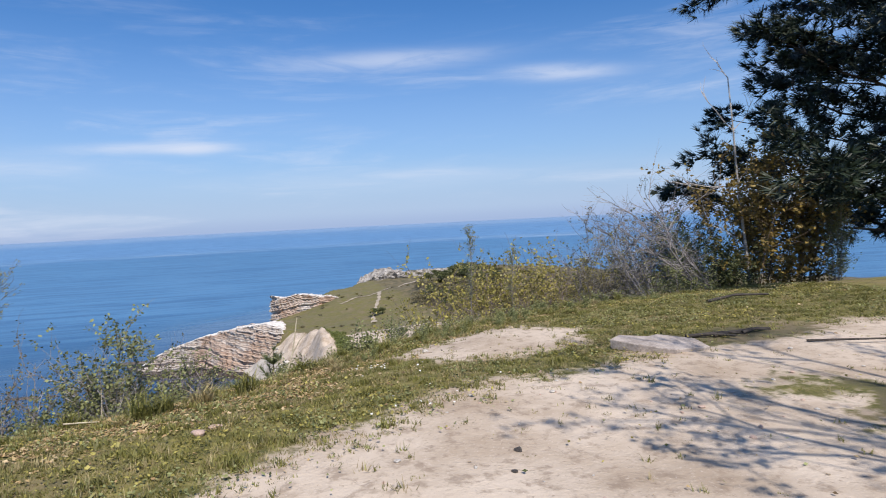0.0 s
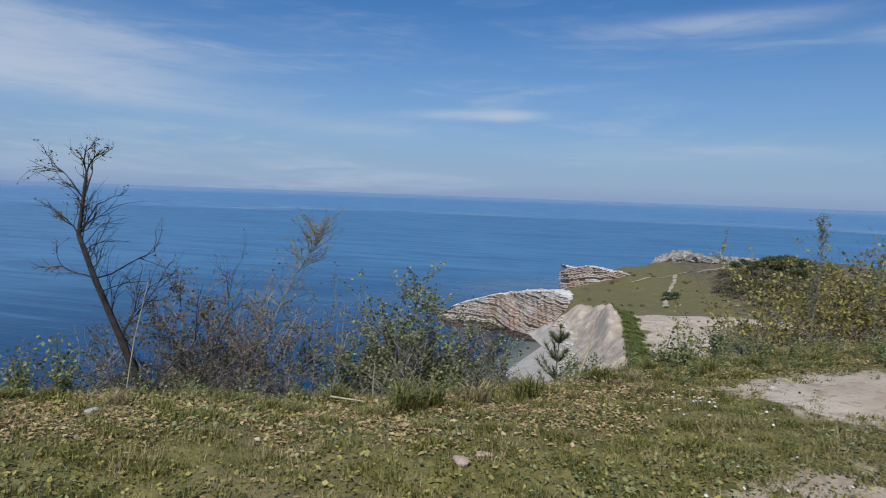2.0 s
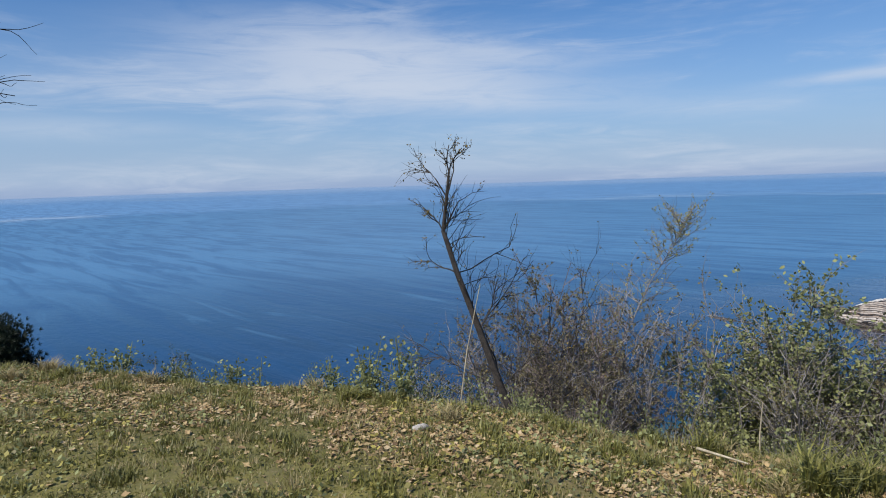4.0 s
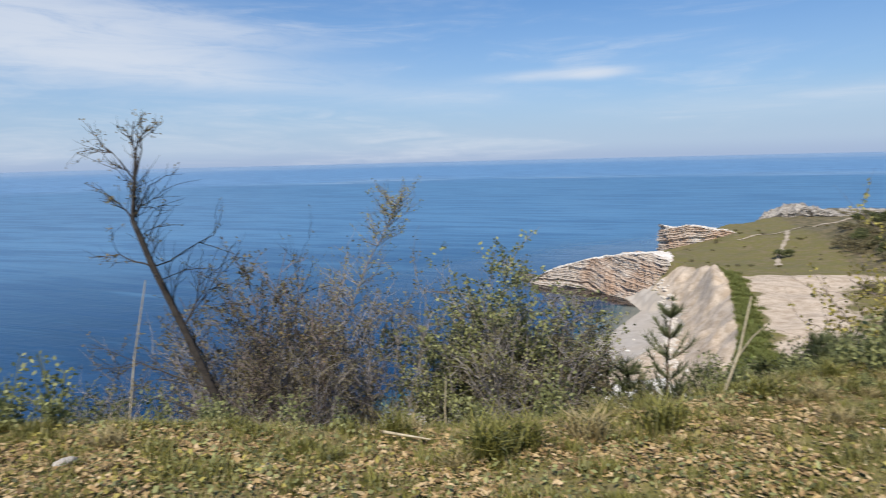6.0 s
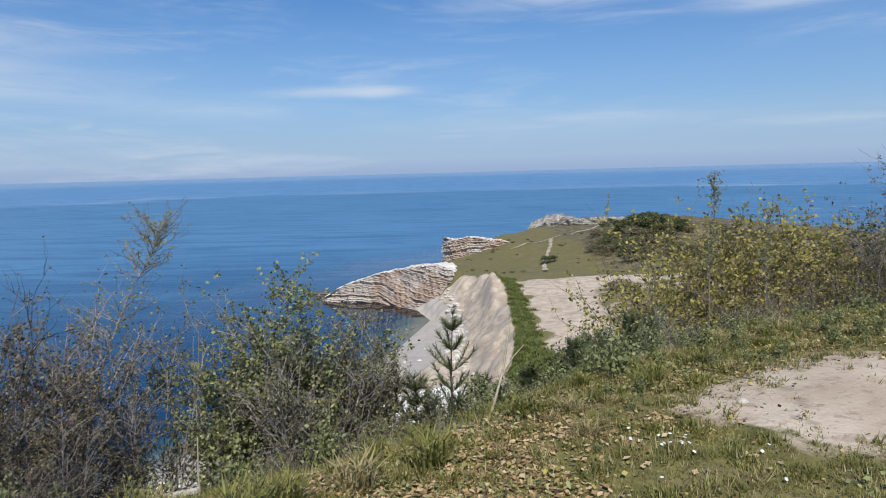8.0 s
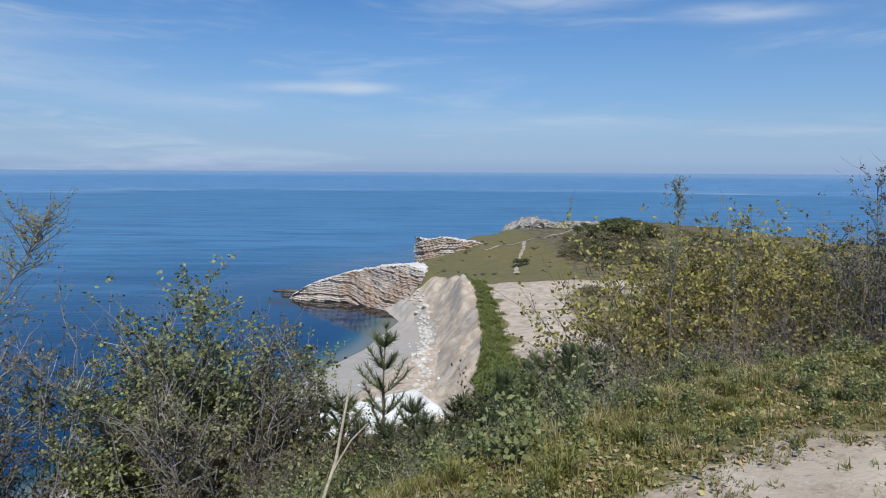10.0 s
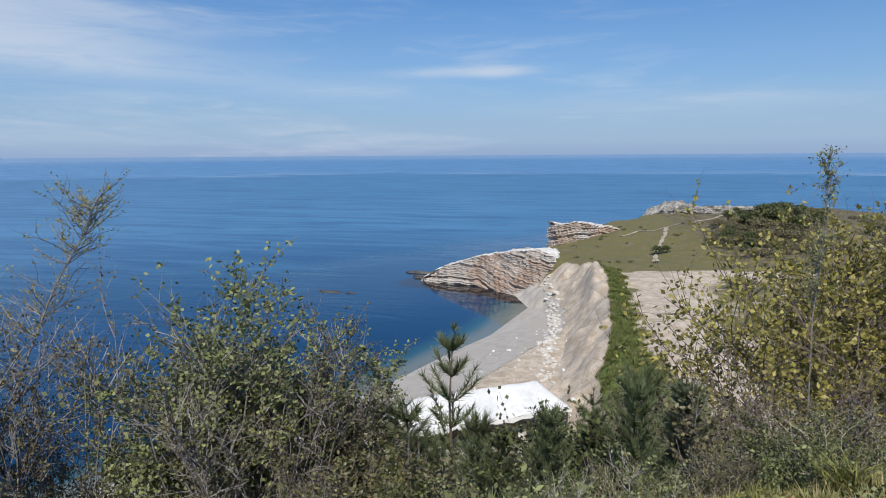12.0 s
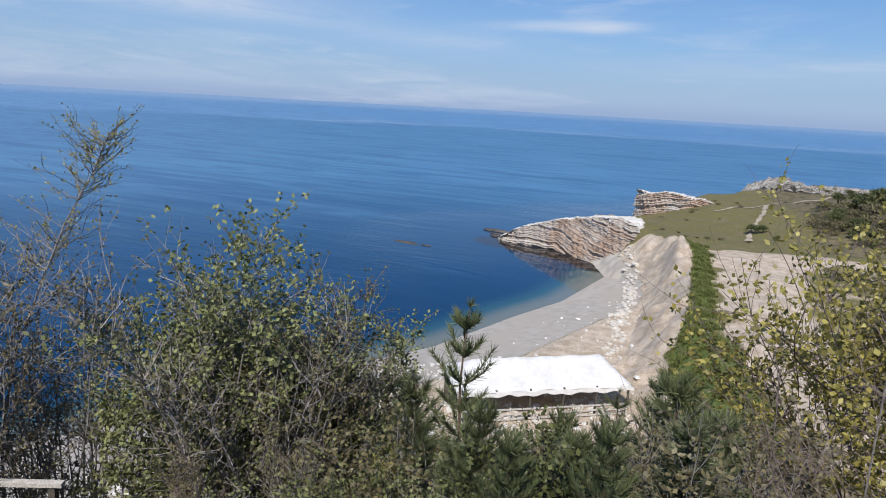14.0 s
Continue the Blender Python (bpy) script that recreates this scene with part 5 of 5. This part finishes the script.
def tuft(seed, tall, blades, mat, label, name="grass_tuft"):
    """A clump of arching blades."""
    r = random.Random(seed)
    vs, fs = [], []
    for _ in range(blades):
        a, q = r.uniform(0, 6.28), r.uniform(0.1, 0.75)
        b = Vector((r.gauss(0, 0.05), r.gauss(0, 0.05), -0.02))
        d = Vector((math.cos(a) * q, math.sin(a) * q, 1)).normalized()
        s = Vector((-math.sin(a), math.cos(a), 0)) * 0.006
        ln = tall * r.uniform(0.5, 1.1)
        m = b + d * ln * 0.6
        e = m + (d + Vector((math.cos(a) * 0.5, math.sin(a) * 0.5, -0.5))).normalized() * ln * 0.45
        k = len(vs)
        vs += [b - s, b + s, m + s * 0.8, m - s * 0.8, e]
        fs += [(k, k + 1, k + 2, k + 3), (k + 3, k + 2, k + 4)]
    return tagged(mesh_object(name, [tuple(v) for v in vs], fs, mat), label, "grass", "grass tufts at the edge")


def weed(seed, tall, label, leafmat):
    """A leafy stalk with a few shoots."""
    p = Plant(seed)
    for k in range(5):
        a = k * 1.3
        d = Vector((math.cos(a) * 0.25, math.sin(a) * 0.25, 1))
        top = d.normalized() * tall * p.r.uniform(0.5, 1.0)
        p.limb([Vector((0, 0, -0.05)), top * 0.5, top], 0.006, 0.003, 3)
        for _ in range(44):
            p.leaf(top * p.r.uniform(0.1, 1.0) + Vector((p.r.gauss(0, 0.045), p.r.gauss(0, 0.045), 0)), 0.042, 0.2)
    return p.make("weed", LEAF_GREEN, leafmat, label, "weed", group="weeds at the edge", woodname="stem")


TUFTS = [tuft(501, 0.34, 130, BLADE, "green tuft of long grass at the cliff edge"), tuft(502, 0.30, 110, BLADE_DRY, "dry straw-coloured grass tuft at the cliff edge"), tuft(503, 0.22, 120, BLADE, "green tuft of grass at the cliff edge")]
WEEDS = [weed(511, 0.55, "leafy green weed at the cliff edge", LEAF_GREEN), weed(512, 0.45, "low leafy weed at the cliff edge", LEAF_GREEN), weed(513, 0.7, "leafy green weed at the cliff edge", LEAF_GREEN)]
spots = [(TUFTS[0], -1.15, 4.55, 1.1), (TUFTS[0], -1.0, 4.75, 0.9), (TUFTS[1], -0.7, 5.0, 1.0), (TUFTS[0], -0.3, 5.2, 1.0), (WEEDS[2], -4.2, 4.1, 0.8), (WEEDS[0], -4.5, 3.95, 0.7), (WEEDS[0], -3.9, 4.2, 0.6), (WEEDS[0], -5.3, 3.5, 0.7), (WEEDS[2], -3.95, 4.25, 0.95), (WEEDS[1], 1.1, 6.7, 1.1), (WEEDS[1], 0.9, 6.8, 0.9), (WEEDS[2], 1.5, 7.2, 0.8), (TUFTS[2], 0.3, 6.0, 1.0)]


def edge_at(f):
    return along(EDGE[3:14], f)


for k in range(120):
    x, y = edge_at(rng.random())
    x, y = x + rng.gauss(0.05, 0.3), y + rng.gauss(0.05, 0.3)
    q = rng.random()
    spots.append((TUFTS[1] if q < 0.42 else TUFTS[2] if q < 0.72 else TUFTS[0], x, y, rng.uniform(0.3, 0.75)))
for k in range(60):
    x, y = edge_at(rng.uniform(0.0, 1.0))
    x, y = x - rng.uniform(-0.1, 0.6), y + rng.uniform(0.1, 0.9)
    spots.append((rng.choice(WEEDS), x, y, rng.uniform(0.4, 0.95)))
for k in range(110):
    x, y = rng.uniform(1.5, 6.5), rng.uniform(6.8, 10.5)
    d = outside(np.array([x]), np.array([y]), PLATEAU)[0]
    if -1.3 < d < 0.5:
        spots.append((rng.choice((WEEDS[0], WEEDS[0], WEEDS[1], TUFTS[2])), x, y, rng.uniform(0.3, 0.7)))
for k in range(90):
    x, y = rng.uniform(0.3, 3.0), rng.uniform(5.2, 8.0)
    d = outside(np.array([x]), np.array([y]), PLATEAU)[0]
    if d < 0.2 and outside(np.array([x]), np.array([y]), BARE_SMALL)[0] > 0.15:
        spots.append((rng.choice((WEEDS[0], WEEDS[2], WEEDS[0], TUFTS[2], TUFTS[1])), x, y, rng.uniform(0.18, 0.42)))
seen = set()
for ob, x, y, size in spots:
    m = stand(None, x, y, size, rng.uniform(0, 6.28), sink=0.02)
    if ob.name in seen:
        clone(ob, m)
    else:
        seen.add(ob.name)
        ob.matrix_world = m

# ---- turf, litter ----


def scatter(count, x0, x1, y0, y1, keep, seed):
    """Points on the ground in a stretch, thinned by keep(X, Y)."""
    r = np.random.RandomState(seed)
    X, Y = r.uniform(x0, x1, count), r.uniform(y0, y1, count)
    ok = r.uniform(0, 1, count) < keep(X, Y)
    X, Y = X[ok], Y[ok]
    return X, Y, land(X, Y), r


def bareness(X, Y):
    ragged = 0.25 * waves(X, Y, 0.7, 33)
    return np.maximum(1 - ease(outside(X, Y, BARE) + ragged, -0.8, 0.3), 1 - ease(outside(X, Y, BARE_SMALL) + ragged, -0.4, 0.25))


def turf_keep(X, Y):
    d = outside(X, Y, PLATEAU)
    thin = 0.72 + 0.28 * ease(waves(X, Y, 1.3, 12), -0.4, 0.5)
    return np.where(d < 2.5, 1, 0) * thin * (1 - 0.985 * bareness(X, Y))


def blades(name, count, area, tall, wide, mat, keep, seed, label):
    X, Y, Z, r = scatter(count // 12, *area, keep, seed)
    X, Y = np.repeat(X, 12), np.repeat(Y, 12)
    X, Y = X + r.normal(0, 0.022, len(X)), Y + r.normal(0, 0.022, len(Y))
    Z = land(X, Y)
    n = len(X)
    a, lean = r.uniform(0, 6.28, n), r.uniform(0.1, 1.1, n)
    edge = ease(outside(X, Y, PLATEAU), -1.3, 0.2)
    ln = tall * r.uniform(0.4, 1.2, n) * (1 + 0.4 * edge) * (0.55 + 1.1 * ease(waves(X, Y, 0.55, seed + 40), -0.3, 0.9))
    w = wide * r.uniform(0.6, 1.3, n)
    b = np.stack((X, Y, Z - 0.008), 1)
    s = np.stack((-np.sin(a) * w, np.cos(a) * w, np.zeros(n)), 1)
    tip = b + np.stack((np.cos(a) * lean * ln, np.sin(a) * lean * ln, ln / np.sqrt(1 + lean * 0.6)), 1)
    vs = np.stack((b - s, b + s, tip), 1).reshape(-1, 3)
    fs = np.arange(3 * n).reshape(n, 3)
    ob = mesh_object(name, vs.tolist(), fs.tolist(), mat)
    return tagged(ob, label, "grass", kind="stuff")


AREA = (-8.5, 10, 0.9, 10.5)
blades("grass", 960000, AREA, 0.05, 0.0056, BLADE, turf_keep, 601, "short green and olive clifftop turf")
blades("dry_grass", 260000, AREA, 0.055, 0.0036, BLADE_DRY, turf_keep, 602, "dry straw blades among the turf")


def rim_keep(X, Y):
    rim = outside(X, Y, UPLAND) + 0.5 * waves(X, Y, 4.0, 27)
    return ease(rim + 0.6 * waves(X, Y, 1.6, 41), -2.2, -1.5) * (0.1 + 0.9 * ease(waves(X, Y, 2.2, 47), -0.4, 0.4)) * (0.35 + 0.65 * ease(Y, 46, 62)) * (1 - ease(rim - 2.6 * (1 - ease(Y, 50, 64)), -0.6, 0.1))


blades("rim_grass", 900000, (0, 10, 38, 92), 0.26, 0.022, BLADE_LUSH, rim_keep, 603, "lush green grass along the rim of the sandy bank")


def leaf_keep(X, Y):
    d = outside(X, Y, PLATEAU)
    drift = np.exp(-(((d + 0.6) / 0.55) ** 2)) * (1 - 0.8 * ease(X, 0.3, 1.8))
    return np.clip(drift * (0.12 + 0.88 * ease(waves(X, Y, 1.3, 14), -0.35, 0.35)) * 2.0 + 0.010, 0, 1) * np.where(d < 1.6, 1, 0) * (1 - 0.9 * bareness(X, Y))


def dead_leaf(r, size):
    """One curled, lobed leaf: eight corners round a sunken midrib."""
    pts = []
    curl = r.uniform(0.0, 0.55)
    for k in range(8):
        a = 2 * math.pi * k / 8
        q = size * (0.5 if k % 2 == 0 else 0.34) * r.uniform(0.65, 1.3)
        x, y = q * math.cos(a) * 1.15, q * math.sin(a) * 0.8
        pts.append((x, y, curl * (abs(y) + 0.4 * x * x / size) * r.uniform(0.7, 1.3)))
    return [(0, 0, 0)] + pts, [(0, 1 + k, 1 + (k + 1) % 8) for k in range(8)]


def leaf_matrix(r, x, y, z):
    return Matrix.LocRotScale((x, y, z + r.uniform(0.004, 0.022)), Euler((r.gauss(0, 0.26), r.gauss(0, 0.26), r.uniform(0, 6.28))), None)


lr = random.Random(611)
X, Y, Z, _ = scatter(420000, *AREA, leaf_keep, 612)
near = (np.hypot(X + 0.8, Y - 4.2) < 0.8)
vs, fs = [], []
pick = []
for x, y, z, close in zip(X, Y, Z, near):
    if close and len(pick) < 260:
        pick.append((x, y, z))
        continue
    v, f = dead_leaf(lr, 0.012 + 0.036 * lr.random() ** 1.7)
    m = leaf_matrix(lr, x, y, z)
    k = len(vs)
    vs += [tuple(m @ Vector(p)) for p in v]
    fs += [tuple(k + i for i in t) for t in f]
litter = tagged(mesh_object("fallen_leaves", vs, fs, LITTER), "tan and pinkish fallen leaves over the turf", "leaves", kind="stuff")
LEAVES = []
for k in range(8):
    me = bpy.data.meshes.new("leaf")
    v, f = dead_leaf(lr, lr.uniform(0.018, 0.048))
    me.from_pydata(v, [], f)
    me.materials.append(LITTER)
    LEAVES.append(me)
for x, y, z in pick:
    ob = new("leaf", lr.choice(LEAVES))
    ob.parent = litter
    ob.matrix_local = leaf_matrix(lr, x, y, z)


def small_leaves(name, count, size, mat, seed, label, keep):
    """Clover and other flat little leaves in the turf."""
    X, Y, Z, r = scatter(count, *AREA, keep, seed)
    n = len(X)
    a, w = r.uniform(0, 6.28, n), size * r.uniform(0.5, 1.3, n)
    c = np.stack((X, Y, Z + r.uniform(0.008, 0.05, n)), 1)
    t1, t2 = r.normal(0, 0.35, n), r.normal(0, 0.35, n)
    u = np.stack((np.cos(a) * w, np.sin(a) * w, t1 * w), 1)
    v = np.stack((-np.sin(a) * w * 0.6, np.cos(a) * w * 0.6, t2 * w), 1)
    vs = np.stack((c - u, c + v, c + u, c - v), 1).reshape(-1, 3)
    return tagged(mesh_object(name, vs.tolist(), np.arange(4 * n).reshape(n, 4).tolist(), mat), label, "plants", kind="stuff")


small_leaves("clover", 120000, 0.015, LEAF_GREEN, 621, "clover and small weeds in the turf", lambda X, Y: turf_keep(X, Y) * ease(waves(X, Y, 1.8, 15), -0.3, 0.5))
small_leaves("yellow_clover", 90000, 0.015, LEAF_YELLOW, 622, "yellow-green small weeds in the turf", lambda X, Y: turf_keep(X, Y) * ease(waves(X, Y, 2.1, 16), -0.2, 0.6))


def daisy_patch(x, y, count, spread, seed):
    r = random.Random(seed)
    for _ in range(count):
        a, b = x + r.gauss(0, spread), y + r.gauss(0, spread)
        vs, fs = [(0, 0, 0.004)], []
        for k in range(16):
            q = (0.016 if k % 2 else 0.010)
            vs.append((q * math.cos(k * 0.3927), q * math.sin(k * 0.3927), 0.0))
        fs = [(0, 1 + k, 1 + (k + 1) % 16) for k in range(16)]
        stem = 0.05
        root = new("daisy")
        flower = part("blossom", ([(p[0], p[1], p[2] + stem) for p in vs], fs), PETAL, root, "white petals")
        part("stem", beam((0, 0, -0.01), (0, 0.002, stem), 0.003, 0.003), LEAF_GREEN, root)
        root.matrix_world = Matrix.LocRotScale(on(a, b, 0.0), Euler((r.gauss(0.2, 0.3), r.gauss(0, 0.3), 0)), (0.75, 0.75, 0.75))
        tagged(root, "small white daisy in the turf", "flower", "daisies")


daisy_patch(0.95, 5.35, 14, 0.12, 631)
daisy_patch(1.15, 5.1, 8, 0.3, 632)
daisy_patch(1.1, 4.0, 10, 0.35, 633)
